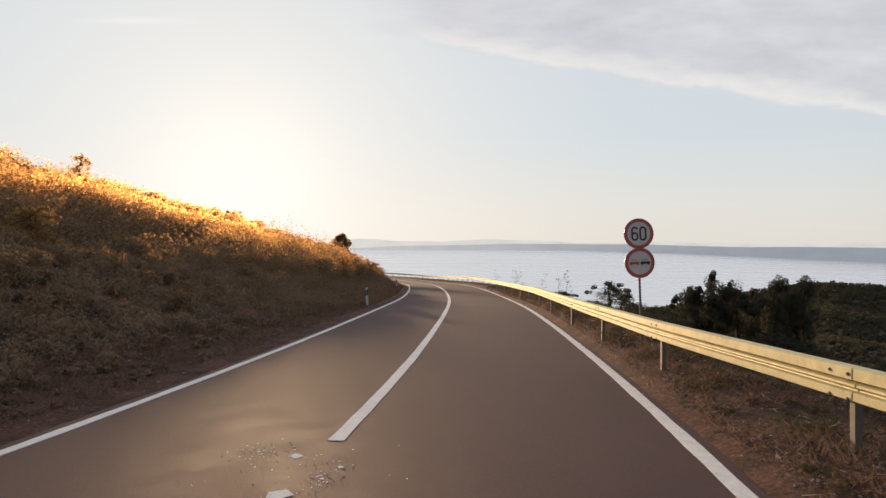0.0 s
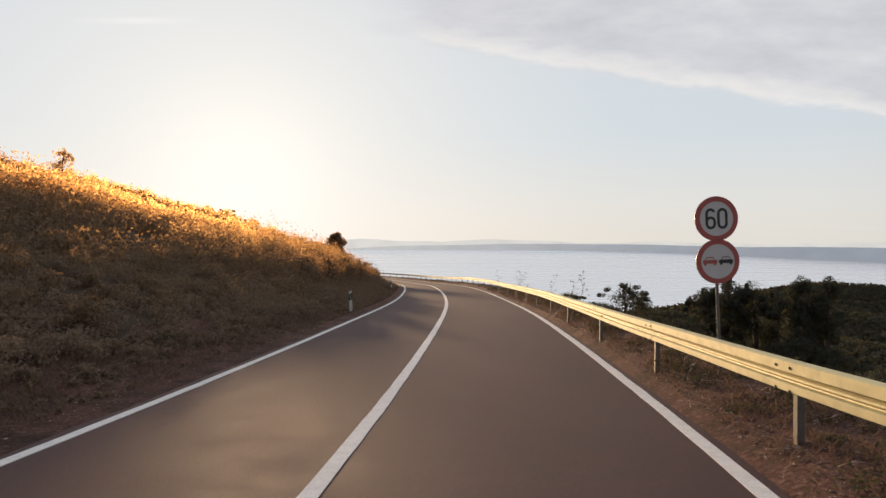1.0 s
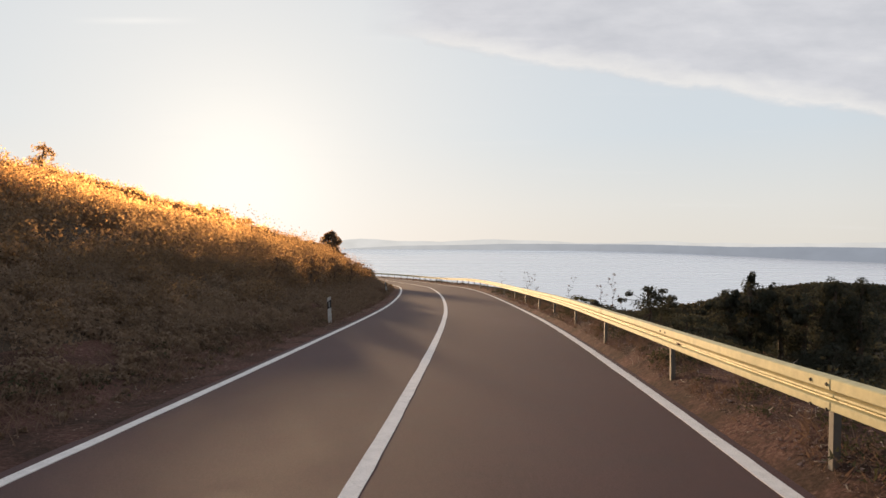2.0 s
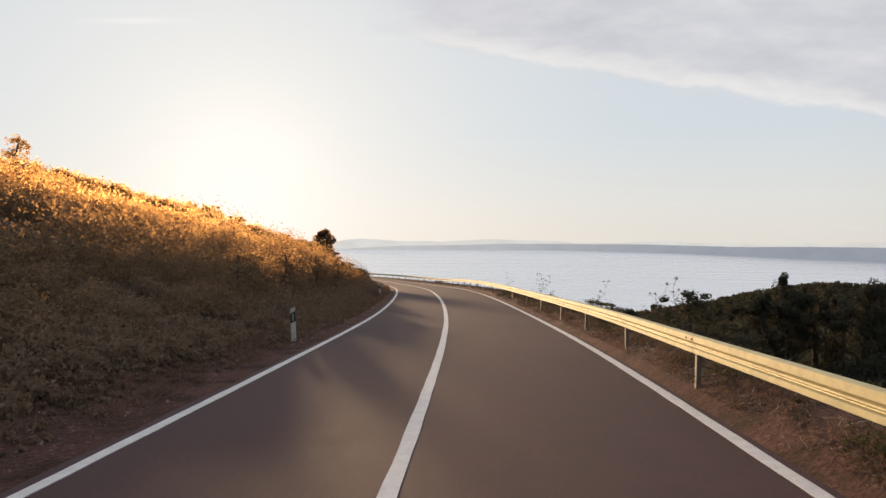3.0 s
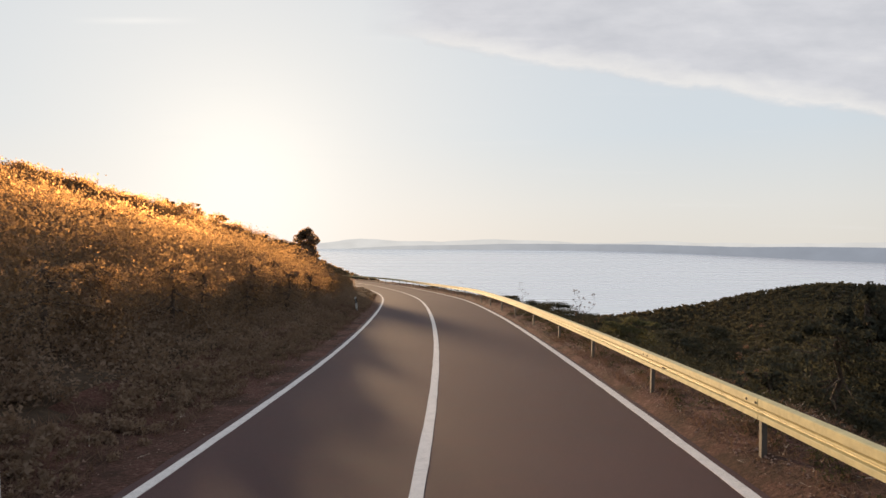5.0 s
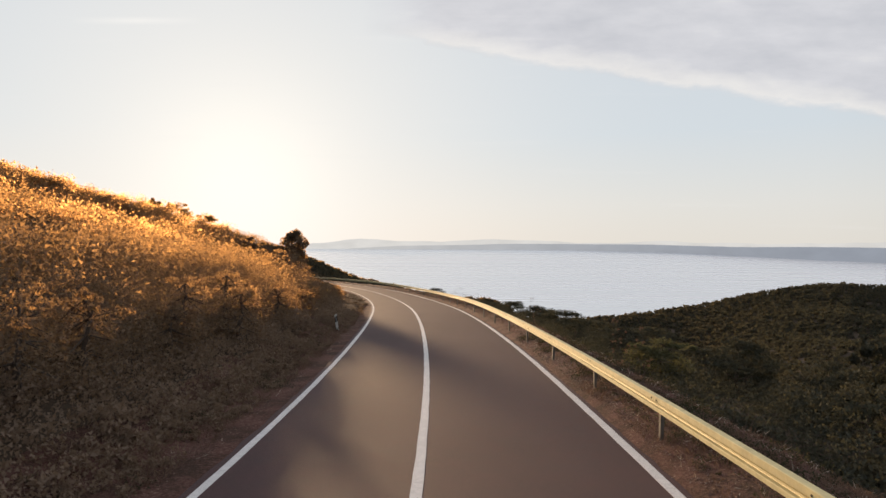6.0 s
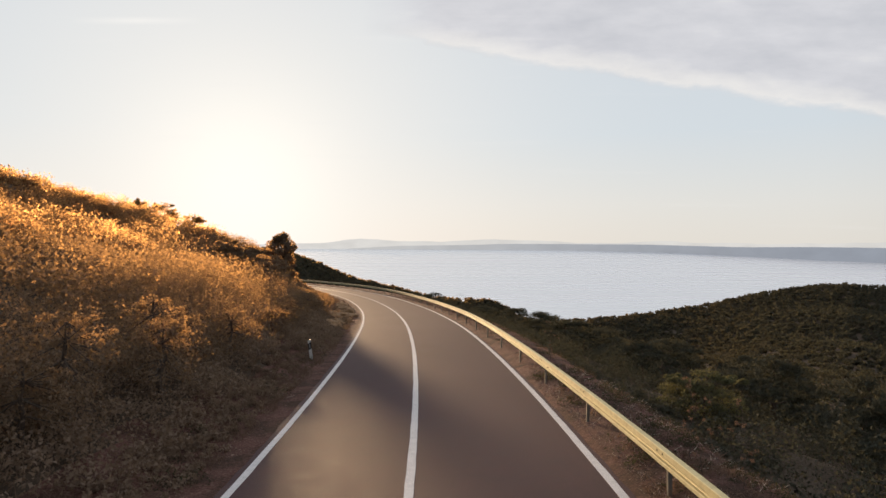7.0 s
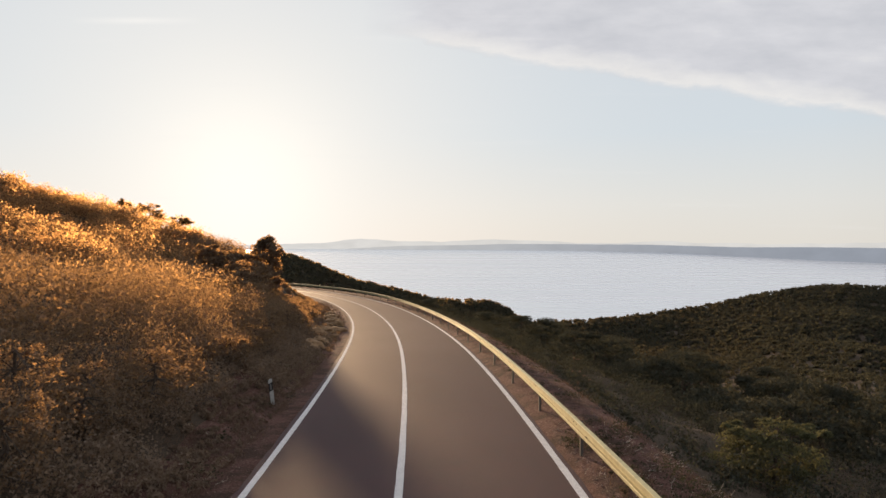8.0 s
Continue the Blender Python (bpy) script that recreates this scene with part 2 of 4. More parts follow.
SIGNRED = mat_plain("sign_red", (0.46, 0.095, 0.085), 0.4, 0.0, 0.25, 5.0)
SIGNBACK = mat_plain("sign_metal", (0.35, 0.34, 0.33), 0.5, 0.6)
REFLECTOR = mat_plain("reflector_amber", (0.10, 0.03, 0.01), 0.25)
ROCK = mat_rock("limestone", (0.18, 0.11, 0.082), (0.38, 0.25, 0.19), (0.66, 0.54, 0.46))
OCHRE = mat_rock("ochre_stone", (0.17, 0.095, 0.045), (0.34, 0.20, 0.095), (0.46, 0.31, 0.175))
SEA = mat_sea()
COAST = mat_haze_glow("hazy_coast", (0.30, 0.325, 0.375), (0.56, 0.555, 0.55))
RANGE = mat_haze_glow("hazy_range", (0.71, 0.69, 0.66))


# ------------------------------------------------------------------ helpers for building
def part(name, bm, mat, parent=None, label="", smooth=False):
    me = bpy.data.meshes.new(name)
    bm.to_mesh(me)
    bm.free()
    me.materials.append(mat)
    me.polygons.foreach_set("use_smooth", np.full(len(me.polygons), smooth))
    if smooth:
        me.set_sharp_from_angle(angle=radians(38))
    ob = new(name, me)
    if parent:
        ob.parent = parent
    if label:
        ob["label"] = label
    return ob


def empty(name, m=None):
    ob = new(name)
    ob.empty_display_size = 0.2
    if m is not None:
        ob.matrix_world = m
    return ob


def raw(name, verts, faces, mat, smooth=False):
    """A mesh from arrays; faces all of one size."""
    verts, faces = np.asarray(verts, float), np.asarray(faces, int)
    me = bpy.data.meshes.new(name)
    k = faces.shape[1]
    me.vertices.add(len(verts))
    me.vertices.foreach_set("co", verts.ravel())
    me.loops.add(faces.size)
    me.loops.foreach_set("vertex_index", faces.ravel())
    me.polygons.add(len(faces))
    me.polygons.foreach_set("loop_start", np.arange(0, faces.size, k))
    me.polygons.foreach_set("loop_total", np.full(len(faces), k))
    me.update(calc_edges=True)
    me.materials.append(mat)
    me.polygons.foreach_set("use_smooth", np.full(len(faces), smooth))
    return new(name, me)


def smoothstep(a, b, x):
    u = np.clip((x - a) / (b - a), 0, 1)
    return u * u * (3 - 2 * u)


# ------------------------------------------------------------------ the road's line
S0, S1 = -40.0, 230.0
ST = np.arange(S0, S1 + 0.5, 1.0)
K_S = np.array([-40, -4, 6, 16, 26, 36, 46, 56, 66, 76, 86, 96, 106, 116, 126, 136, 146, 165, 185, 230.0])
K_H = np.array([-.15, -.137, -.098, -.058, -.040, -.015, .011, .036, .057, .080, .108, .141, .179, .225, .278, .329,
                .380, .47, .60, .95])
K_ZS = np.array([-40, -4, 12, 28, 44, 60, 76, 92, 108, 124, 140, 170, 230.0])
K_Z = np.array([1.25, 0, -.547, -1.067, -1.686, -2.192, -2.759, -3.438, -4.027, -4.442, -4.80, -5.45, -6.6])


def hermite(kx, ky, x):
    m = np.gradient(ky, kx)
    j = np.clip(np.searchsorted(kx, x) - 1, 0, len(kx) - 2)
    h = kx[j + 1] - kx[j]
    u = (x - kx[j]) / h
    return ((2 * u**3 - 3 * u**2 + 1) * ky[j] + (u**3 - 2 * u**2 + u) * h * m[j]
            + (-2 * u**3 + 3 * u**2) * ky[j + 1] + (u**3 - u**2) * h * m[j + 1])


HEAD = np.interp(ST, K_S, K_H)
_dx, _dy = -np.sin(HEAD), np.cos(HEAD)
_x = np.concatenate([[0], np.cumsum((_dx[1:] + _dx[:-1]) / 2)])
_y = np.concatenate([[0], np.cumsum((_dy[1:] + _dy[:-1]) / 2)])
_o = int(-S0)
AX = _x - _x[_o] - 1.636
AY = _y - _y[_o] - 2.0
AZ = hermite(K_ZS, K_Z, ST)


def along(s):
    """Axis point, height and right-hand normal at the stations s."""
    s = np.asarray(s, float)
    h = np.interp(s, ST, HEAD)
    return np.interp(s, ST, AX), np.interp(s, ST, AY), np.interp(s, ST, AZ), np.cos(h), np.sin(h)


LEFT, MIDDLE, RIGHT = -3.05, -0.254, 3.05           # the painted lines
EDGE_L, EDGE_R = -3.24, 3.23                        # the asphalt's edges


# ------------------------------------------------------------------ the land's form
SK_P = np.array([380, 480, 520, 560, 600, 640, 700, 765, 800, 860, 880, 900, 920, 940, 1050, 1150, 1250, 1350, 1430, 1490,
                 1568, 1700, 2200.0])
SK_Y = np.array([428, 434, 444, 457, 476, 490, 504, 522, 526, 528, 533, 543, 558, 568, 559, 547, 530, 508, 496, 492, 495, 501,
                 517.0])
SK_R = np.array([420, 430, 440, 450, 460, 470, 480, 500, 620, 660, 670, 680, 700, 860, 920, 1000, 1100, 1200, 1250, 1250, 1250,
                 1250, 1250.0])
EYE0 = (0.8, 30.0, 1.6)


def wobble(x, y, scale, seed):
    """Cheap smooth noise from a few sines, about -1 to 1."""
    r = np.random.RandomState(seed)
    out = 0
    for k in range(5):
        a, f, p = r.uniform(0, 6.28), r.uniform(0.6, 1.7) / scale, r.uniform(0, 6.28)
        out = out + np.sin((x * math.cos(a) + y * math.sin(a)) * f * 6.28 + p)
    return out / 3.0


def far_land(x, y):
    dx, dy = x - EYE0[0], y - EYE0[1]
    r = np.hypot(dx, dy)
    b = np.where(dy > 5, 784 + 1200 * dx / np.maximum(dy, 5), np.where(dx > 0, 2200, 380))
    b = np.clip(b, 380, 2200)
    m = (np.interp(b, SK_P, SK_Y) - 437) / 1200
    rc = np.interp(b, SK_P, SK_R)
    dip = np.interp(rc, [400, 700, 1300], [14, 40, 60])
    u = np.clip(r / rc, 0, 1)
    z = EYE0[2] - m * r - dip * np.sin(math.pi * u) - 2.5 * u
    z = z + wobble(x, y, 240, 3) * 5 * np.sin(math.pi * u)
    return np.where(r > rc, EYE0[2] - m * rc - 2.5 - (r - rc) * 0.45, z)


def near_land(s, d):
    """Height above the road axis at station s, d metres to the right of it."""
    a = np.abs(d)
    left = np.interp(a, [0, 3.22, 3.35, 4.1, 5.2, 7.0, 9.0], [0, -0.015, -0.03, 0.0, 0.22, 0.75, 1.45])
    crest = np.interp(s, [0, 100, 155, 185, 220], [60, 60, 52, 40, 24])
    rise = np.interp(s, [0, 70, 110, 150, 185], [0.245, 0.250, 0.272, 0.31, 0.36])
    left = left + rise * np.maximum(0, np.minimum(a, crest) - 9.0) - 0.12 * np.maximum(0, a - crest)
    left = left + 2.2 * smoothstep(36, 56, a) * np.interp(s, [66, 80, 97, 110], [0, 1, 1, 0])
    left = left + 3.4 * smoothstep(5.5, 11, a) * smoothstep(108, 150, s)
    left = left + wobble(s, a, 17, 5) * 0.5 * smoothstep(6, 16, a) + wobble(s, a, 4.5, 6) * 0.10 * smoothstep(3.6, 6, a)
    right = np.interp(a, [0, 3.20, 3.28, 3.5, 3.9, 4.7, 5.4, 6.6, 12, 60, 140], [0, -0.015, -0.01, 0.10, 0.17, 0.18, 0.02, -0.8, -3.2, -19, -44])
    right = right + np.interp(s, [0, 10, 17, 30, 40, 60], [0, 0.02, 0.13, 0.14, 0.03, 0]) * smoothstep(3.25, 3.6, a) * (1 - smoothstep(4.8, 6.5, a))
    right = right + wobble(s, a, 13, 7) * 0.5 * smoothstep(7, 16, a) + wobble(s, a, 3.5, 8) * 0.05 * smoothstep(3.5, 4.2, a)
    return np.where(d < 0, left, right)


def land(s, d):
    """World place of the ground at station s (which may run past the road's ends) and offset d."""
    s, d = np.broadcast_arrays(np.asarray(s, float), np.asarray(d, float))
    sc = np.clip(s, S0, S1)
    x, y, z, nx, ny = along(sc)
    dn = np.clip(d, -60, 60)
    px_ = x + nx * dn + (d - dn)
    py_ = y + ny * dn + (s - sc)
    zn = z + near_land(sc, d)
    w = np.maximum(smoothstep(55, 150, np.where(d > 0, d, -0.7 * d)), smoothstep(185, 300, s))
    w = np.where(s < -10, np.where(d > 0, w, 0), w)
    zf = far_land(px_, py_)
    return px_, py_, zn * (1 - w) + zf * w


def spot(s, d):
    x, y, z = land(s, d)
    return Vector((float(x), float(y), float(z)))


def make_ground():
    rows = np.concatenate([[-300, -200, -120, -80, -60, -50], np.arange(-40, 130, 0.8), np.arange(130, 231, 2.0),
                           np.arange(240, 500, 12), np.arange(500, 2000, 30)])
    cols = np.concatenate([-np.array([900, 600, 400, 300, 220, 170, 135, 110, 90, 75]), np.arange(-62, -12, 2.0),
                           np.arange(-12, -3.35, 0.4), [-3.22, -3.1, -1.5, 0, 1.5, 3.10], np.arange(3.20, 7.0, 0.2), np.arange(7, 20, 0.8),
                           np.arange(20, 60, 3.0), np.arange(60, 160, 10), np.arange(160, 600, 20), np.arange(600, 1500, 30)])
    s, d = np.meshgrid(rows, cols, indexing="ij")
    x, y, z = land(s, d)
    road = (d > EDGE_L + 0.1) & (d < EDGE_R - 0.1)
    z = np.where(road, z - 0.10, z)
    a, b = s.shape
    i = np.arange(a * b).reshape(a, b)
    f = np.stack([i[:-1, :-1], i[:-1, 1:], i[1:, 1:], i[1:, :-1]], -1).reshape(-1, 4)
    ob = raw("ground", np.stack([x, y, z], -1).reshape(-1, 3), f, GROUND, True)
    ob.data.materials.append(FLOOR)
    mid = 0.5 * (d[:-1, :-1] + d[1:, 1:]) + 0.5 * wobble(s[:-1, :-1], d[:-1, :-1], 6, 31)
    ob.data.polygons.foreach_set("material_index", ((mid < -5.6) | (mid > 6.8)).astype(np.int32).ravel())
    return tagged(ob, "dry brown hillside of soil and low grass", "ground", kind="structure")


def ribbon(name, s_list, o_left, o_right, lift, thick, mat, wob=0.0, seed=1):
    """A strip along the road between two offsets, with a real thickness."""
    s = np.asarray(s_list, float)
    x, y, z, nx, ny = along(s)
    r = np.random.RandomState(seed)
    ol = o_left + r.uniform(-wob, wob, len(s))
    orr = o_right + r.uniform(-wob, wob, len(s))
    top = z + lift
    v = np.stack([np.stack([x + nx * ol, y + ny * ol, top], -1), np.stack([x + nx * orr, y + ny * orr, top], -1),
                  np.stack([x + nx * orr, y + ny * orr, top - thick], -1), np.stack([x + nx * ol, y + ny * ol, top - thick], -1)], 1)
    n = len(s)
    i = np.arange(n * 4).reshape(n, 4)
    f = [np.stack([i[:-1, k], i[:-1, (k + 1) % 4], i[1:, (k + 1) % 4], i[1:, k]], -1) for k in range(4)]
    f.append(i[:1, ::-1])
    f.append(i[-1:, :])
    return raw(name, v.reshape(-1, 3), np.concatenate(f), mat)


ground = make_ground()
road = ribbon("road", np.arange(-40, 230.1, 0.5), EDGE_L, EDGE_R, 0.0, 0.12, ASPHALT, 0.025, 3)
tagged(road, "two-lane grey asphalt road, worn and patched", "road", kind="structure")
for nm, off, a0, half in (("edge_line", LEFT, -40, 0.065), ("edge_line", RIGHT, -40, 0.076), ("centre_line", MIDDLE, 8.4, 0.076)):
    ln = ribbon(nm, np.arange(a0, 225, 0.5), off - half, off + half, 0.006, 0.010, LINE, 0.006, 5)
    tagged(ln, "solid off-white painted road line", "road marking", kind="structure")


# ------------------------------------------------------------------ sea and far shores
def make_sea():
    aa = np.radians(np.linspace(-80, 80, 161))
    inner = np.interp(784 + 1200 * np.tan(aa), SK_P, SK_R) * 1.01
    u, a = np.meshgrid(np.linspace(0, 1, 90) ** 1.6, aa, indexing="ij")
    r = inner[None, :] * (1 - u) + 4950 * u
    z = np.interp(r, [0, 1000, 4950], [-107, -107, -3.0])
    n, k = r.shape
    i = np.arange(n * k).reshape(n, k)
    f = np.stack([i[:-1, :-1], i[1:, :-1], i[1:, 1:], i[:-1, 1:]], -1).reshape(-1, 4)
    ob = raw("water", np.stack([EYE0[0] + r * np.sin(a), EYE0[1] + r * np.cos(a), z], -1).reshape(-1, 3), f, SEA, True)
    return tagged(ob, "calm pale silver-blue sea under low sun", "sea", kind="structure")


def shore(name, label, mat, bearings, tops, bases, radius, seed, rough):
    """A range of hills on the horizon: crest and foot by bearing."""
    b = np.linspace(bearings[0], bearings[-1], 260)
    top = np.interp(b, bearings, tops)
    base = np.interp(b, bearings, bases)
    r = np.interp(b, bearings, radius)
    top = top - rough * (wobble(b, b * 0, 130, seed) + 0.5 * wobble(b, b * 0, 38, seed + 1))
    az = np.arctan((b - 784) / 1200)
    k = 1 / np.cos(az)
    rings = []
    for rad, line in ((r, base + 12), (r, base), (r * 1.004, base * 0.45 + top * 0.55), (r * 1.008, top), (r * 1.012, base + 10)):
        rings.append(np.stack([rad * np.sin(az), rad * np.cos(az) + 20, 1.4 - (line - 437) / 1200 * rad * np.cos(az)], -1))
    v = np.stack(rings, 1)
    n, m_ = v.shape[:2]
    i = np.arange(n * m_).reshape(n, m_)
    f = np.stack([i[:-1, :-1], i[1:, :-1], i[1:, 1:], i[:-1, 1:]], -1).reshape(-1, 4)
    ob = raw(name, v.reshape(-1, 3), f, mat, True)
    return tagged(ob, label, "hills", kind="structure")


make_sea()
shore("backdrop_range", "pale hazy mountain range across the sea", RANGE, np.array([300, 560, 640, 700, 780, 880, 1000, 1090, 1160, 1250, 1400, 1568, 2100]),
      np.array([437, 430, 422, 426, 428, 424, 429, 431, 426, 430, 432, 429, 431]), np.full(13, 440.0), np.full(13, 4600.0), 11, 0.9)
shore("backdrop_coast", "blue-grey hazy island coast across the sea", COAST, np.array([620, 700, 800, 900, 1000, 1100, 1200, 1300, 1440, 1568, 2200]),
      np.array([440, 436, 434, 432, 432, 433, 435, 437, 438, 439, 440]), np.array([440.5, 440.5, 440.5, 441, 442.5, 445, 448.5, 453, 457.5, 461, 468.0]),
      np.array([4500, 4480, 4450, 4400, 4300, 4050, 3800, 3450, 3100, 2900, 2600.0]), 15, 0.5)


# ------------------------------------------------------------------ guard rail
R_S = np.array([-6, 3, 8, 12, 16, 24, 34, 46, 60, 80, 110, 150, 230.0])
R_O = np.array([5.3, 4.5, 3.98, 3.6, 3.45, 3.40, 3.50, 3.56, 3.50, 3.46, 3.45, 3.45, 3.45])


def rail_top(s):
    """Height of the beam's top edge over the road axis; the barrier sags a little past the first posts."""
    return float(np.interp(s, [14, 24, 50, 70], [0.888, 0.850, 0.845, 0.888]))



def rail_at(s):
    """Place of the rail's top edge at station s, its forward and its right-hand direction."""
    x, y, z, nx, ny = along(s)
    o = float(hermite(R_S, R_O, np.array([s]))[0])
    x2, y2, z2, nx2, ny2 = along(s + 0.2)
    o2 = float(hermite(R_S, R_O, np.array([s + 0.2]))[0])
    a = Vector((float(x + nx * o), float(y + ny * o), float(z) + rail_top(s)))
    b = Vector((float(x2 + nx2 * o2), float(y2 + ny2 * o2), float(z2) + rail_top(s + 0.2)))
    fwd = (b - a).normalized()
    side = Vector((fwd.y, -fwd.x, 0)).normalized()
    return a, fwd, side


BEAM = [(0.000, 0.000), (0.070, -0.006), (0.083, -0.016), (0.083, -0.112), (0.076, -0.120), (0.034, -0.126), (0.030, -0.140), (0.056, -0.158),
        (0.058, -0.180), (0.030, -0.204), (0.034, -0.216), (0.076, -0.224), (0.083, -0.232), (0.083, -0.298), (0.070, -0.308), (0.020, -0.310)]
POSTS = [3.4, 7.7, 12.1, 16.2, 20.5, 25.3, 29.67, 34.2, 38.4, 43.2, 47.8, 52.7, 57.6]
while POSTS[-1] < 205:
    POSTS.append(POSTS[-1] + 4.6)


def beam_mesh(s_a, s_b, proud):
    bm = bmesh.new()
    steps = 9
    rows = []
    for k in range(steps):
        st = s_a + (s_b - s_a) * k / (steps - 1)
        a, fwd, side = rail_at(st)
        tall = float(np.interp(st, [12, 24], [0.86, 0.79]))
        front = [bm.verts.new(a - side * (u + proud) + Vector((0, 0, v * tall))) for u, v in BEAM]
        back = [bm.verts.new(a - side * (u + proud - 0.005) + Vector((0, 0, v * tall))) for u, v in BEAM]
        rows.append((front, back))
    m = len(BEAM)
    for (f0, b0), (f1, b1) in zip(rows, rows[1:]):
        for i in range(m - 1):
            bm.faces.new((f0[i], f1[i], f1[i + 1], f0[i + 1]))
            bm.faces.new((b0[i], b0[i + 1], b1[i + 1], b1[i]))
        bm.faces.new((f0[0], b0[0], b1[0], f1[0]))
        bm.faces.new((f0[-1], f1[-1], b1[-1], b0[-1]))
    for f_, b_ in (rows[0], rows[-1]):
        for i in range(m - 1):
            bm.faces.new((f_[i], f_[i + 1], b_[i + 1], b_[i]))
    bmesh.ops.recalc_face_normals(bm, faces=bm.faces)
    return bm


def box(bm, lo, hi, m=None):
    """A box between two corners, added to bm."""
    vs = [bm.verts.new(Vector((x, y, z))) for x in (lo[0], hi[0]) for y in (lo[1], hi[1]) for z in (lo[2], hi[2])]
    for q in ((0, 1, 3, 2), (4, 6, 7, 5), (0, 4, 5, 1), (2, 3, 7, 6), (0, 2, 6, 4), (1, 5, 7, 3)):
        bm.faces.new([vs[i] for i in q])
    if m is not None:
        bmesh.ops.transform(bm, matrix=m, verts=vs)
    return vs


def disc(bm, radius, thick, n, m):
    """A flat round piece lying in the local xz plane."""
    r = bmesh.ops.create_cone(bm, cap_ends=True, segments=n, radius1=radius, radius2=radius, depth=thick)
    bmesh.ops.transform(bm, matrix=m @ pose(0, 0, 0, 90, 0, 0), verts=r["verts"])


def make_guardrail():
    rail = empty("guard_rail", Matrix.Translation(rail_at(POSTS[0])[0] - Vector((0, 0, 0.9))))
    inv = rail.matrix_world.inverted()
    tagged(rail, "galvanised steel crash barrier on channel posts", "guard rail", kind="thing")
    post_bm = bmesh.new()
    box(post_bm, (0.000, -0.035, -1.05), (0.005, 0.035, -0.03))
    box(post_bm, (0.005, -0.035, -1.05), (0.060, -0.030, -0.03))
    box(post_bm, (0.005, 0.030, -1.05), (0.060, 0.035, -0.03))
    post_me = bpy.data.meshes.new("post")
    post_bm.to_mesh(post_me)
    post_bm.free()
    post_me.materials.append(POST)
    bolt_bm = bmesh.new()
    r = bmesh.ops.create_cone(bolt_bm, cap_ends=True, segments=8, radius1=0.016, radius2=0.012, depth=0.016)
    bmesh.ops.transform(bolt_bm, matrix=pose(0, 0, 0, 0, -90, 0), verts=r["verts"])
    bolt_me = bpy.data.meshes.new("bolt")
    bolt_bm.to_mesh(bolt_me)
    bolt_bm.free()
    bolt_me.materials.append(BOLT)
    for i, sp in enumerate(POSTS):
        if i + 1 < len(POSTS):
            b = part("beam", beam_mesh(sp - 0.16, POSTS[i + 1] + 0.16, 0.004 * (i % 2)), ZINC, None, smooth=False)
            b.parent, b.matrix_parent_inverse = rail, inv
        a, fwd, side = rail_at(sp)
        rot = Matrix.Rotation(math.atan2(-fwd.x, fwd.y), 4, "Z")
        p = new("post", post_me)
        p.parent, p.matrix_parent_inverse = rail, inv
        p.matrix_world = Matrix.Translation(a + side * 0.02) @ rot @ pose(0, 0, 0, 0, random.uniform(-2, 2), random.uniform(-4, 4))
        if i < 16:
            for du, dv, dep in ((-0.12, -0.058, 0.088), (-0.12, -0.250, 0.088), (0.12, -0.058, 0.088), (0.12, -0.250, 0.088),
                                (-0.06, -0.152, 0.030), (0.05, -0.152, 0.030)):
                b = new("bolt", bolt_me)
                b.parent, b.matrix_parent_inverse = rail, inv
                b.matrix_world = Matrix.Translation(a + fwd * du - side * dep + Vector((0, 0, dv))) @ rot
    for i in range(14):
        for k in (0.36, 0.68):
            a, fwd, side = rail_at(POSTS[i] + k * (POSTS[i + 1] - POSTS[i]))
            rot = Matrix.Rotation(math.atan2(-fwd.x, fwd.y), 4, "Z")
            b = new("bolt", bolt_me)
            b.parent, b.matrix_parent_inverse = rail, inv
            b.matrix_world = Matrix.Translation(a - side * 0.03 + Vector((0, 0, -0.140))) @ rot
    for sr in (19.9, 37.5, 56.8, 75.2, 93.6):
        a, fwd, side = rail_at(sr)
        rot = Matrix.Rotation(math.atan2(-fwd.x, fwd.y), 4, "Z")
        bm = bmesh.new()
        box(bm, (-0.060, -0.05, -0.185), (0.0, 0.05, -0.125))
        bmesh.ops.bevel(bm, geom=list(bm.edges), offset=0.008, segments=1, affect="EDGES")
        rf = part("reflector", bm, REFLECTOR, None, "dark amber reflector box")
        rf.parent, rf.matrix_parent_inverse = rail, inv
        rf.matrix_world = Matrix.Translation(a) @ rot
    return rail


make_guardrail()


# ------------------------------------------------------------------ road sign
def stroke(points, wide, thick, closed):
    """A flat band of one width along a line in xz, facing -y."""
    bm = bmesh.new()
    n = len(points)
    rows = []
    for i in range(n):
        p, q = points[i - 1 if closed or i else 0], points[(i + 1) % n if closed else min(i + 1, n - 1)]
        dx, dz = q[0] - p[0], q[1] - p[1]
        k = 0.5 * wide / math.hypot(dx, dz)
        x, z = points[i]
        rows.append([bm.verts.new((x + s_ * dz * k, y, z - s_ * dx * k)) for s_, y in ((1, 0), (1, -thick), (-1, -thick), (-1, 0))])
    for a, b in list(zip(rows, rows[1:])) + ([(rows[-1], rows[0])] if closed else []):
        for i in range(4):
            bm.faces.new((a[i], a[(i + 1) % 4], b[(i + 1) % 4], b[i]))
    if not closed:
        bm.faces.new(rows[0])
        bm.faces.new(rows[-1][::-1])
    bmesh.ops.recalc_face_normals(bm, faces=bm.faces)
    return bm


def arc(cx, cz, r, a0, a1, n=9):
    return [(cx + r * math.cos(radians(a0 + (a1 - a0) * k / (n - 1))), cz + r * math.sin(radians(a0 + (a1 - a0) * k / (n - 1)))) for k in range(n)]


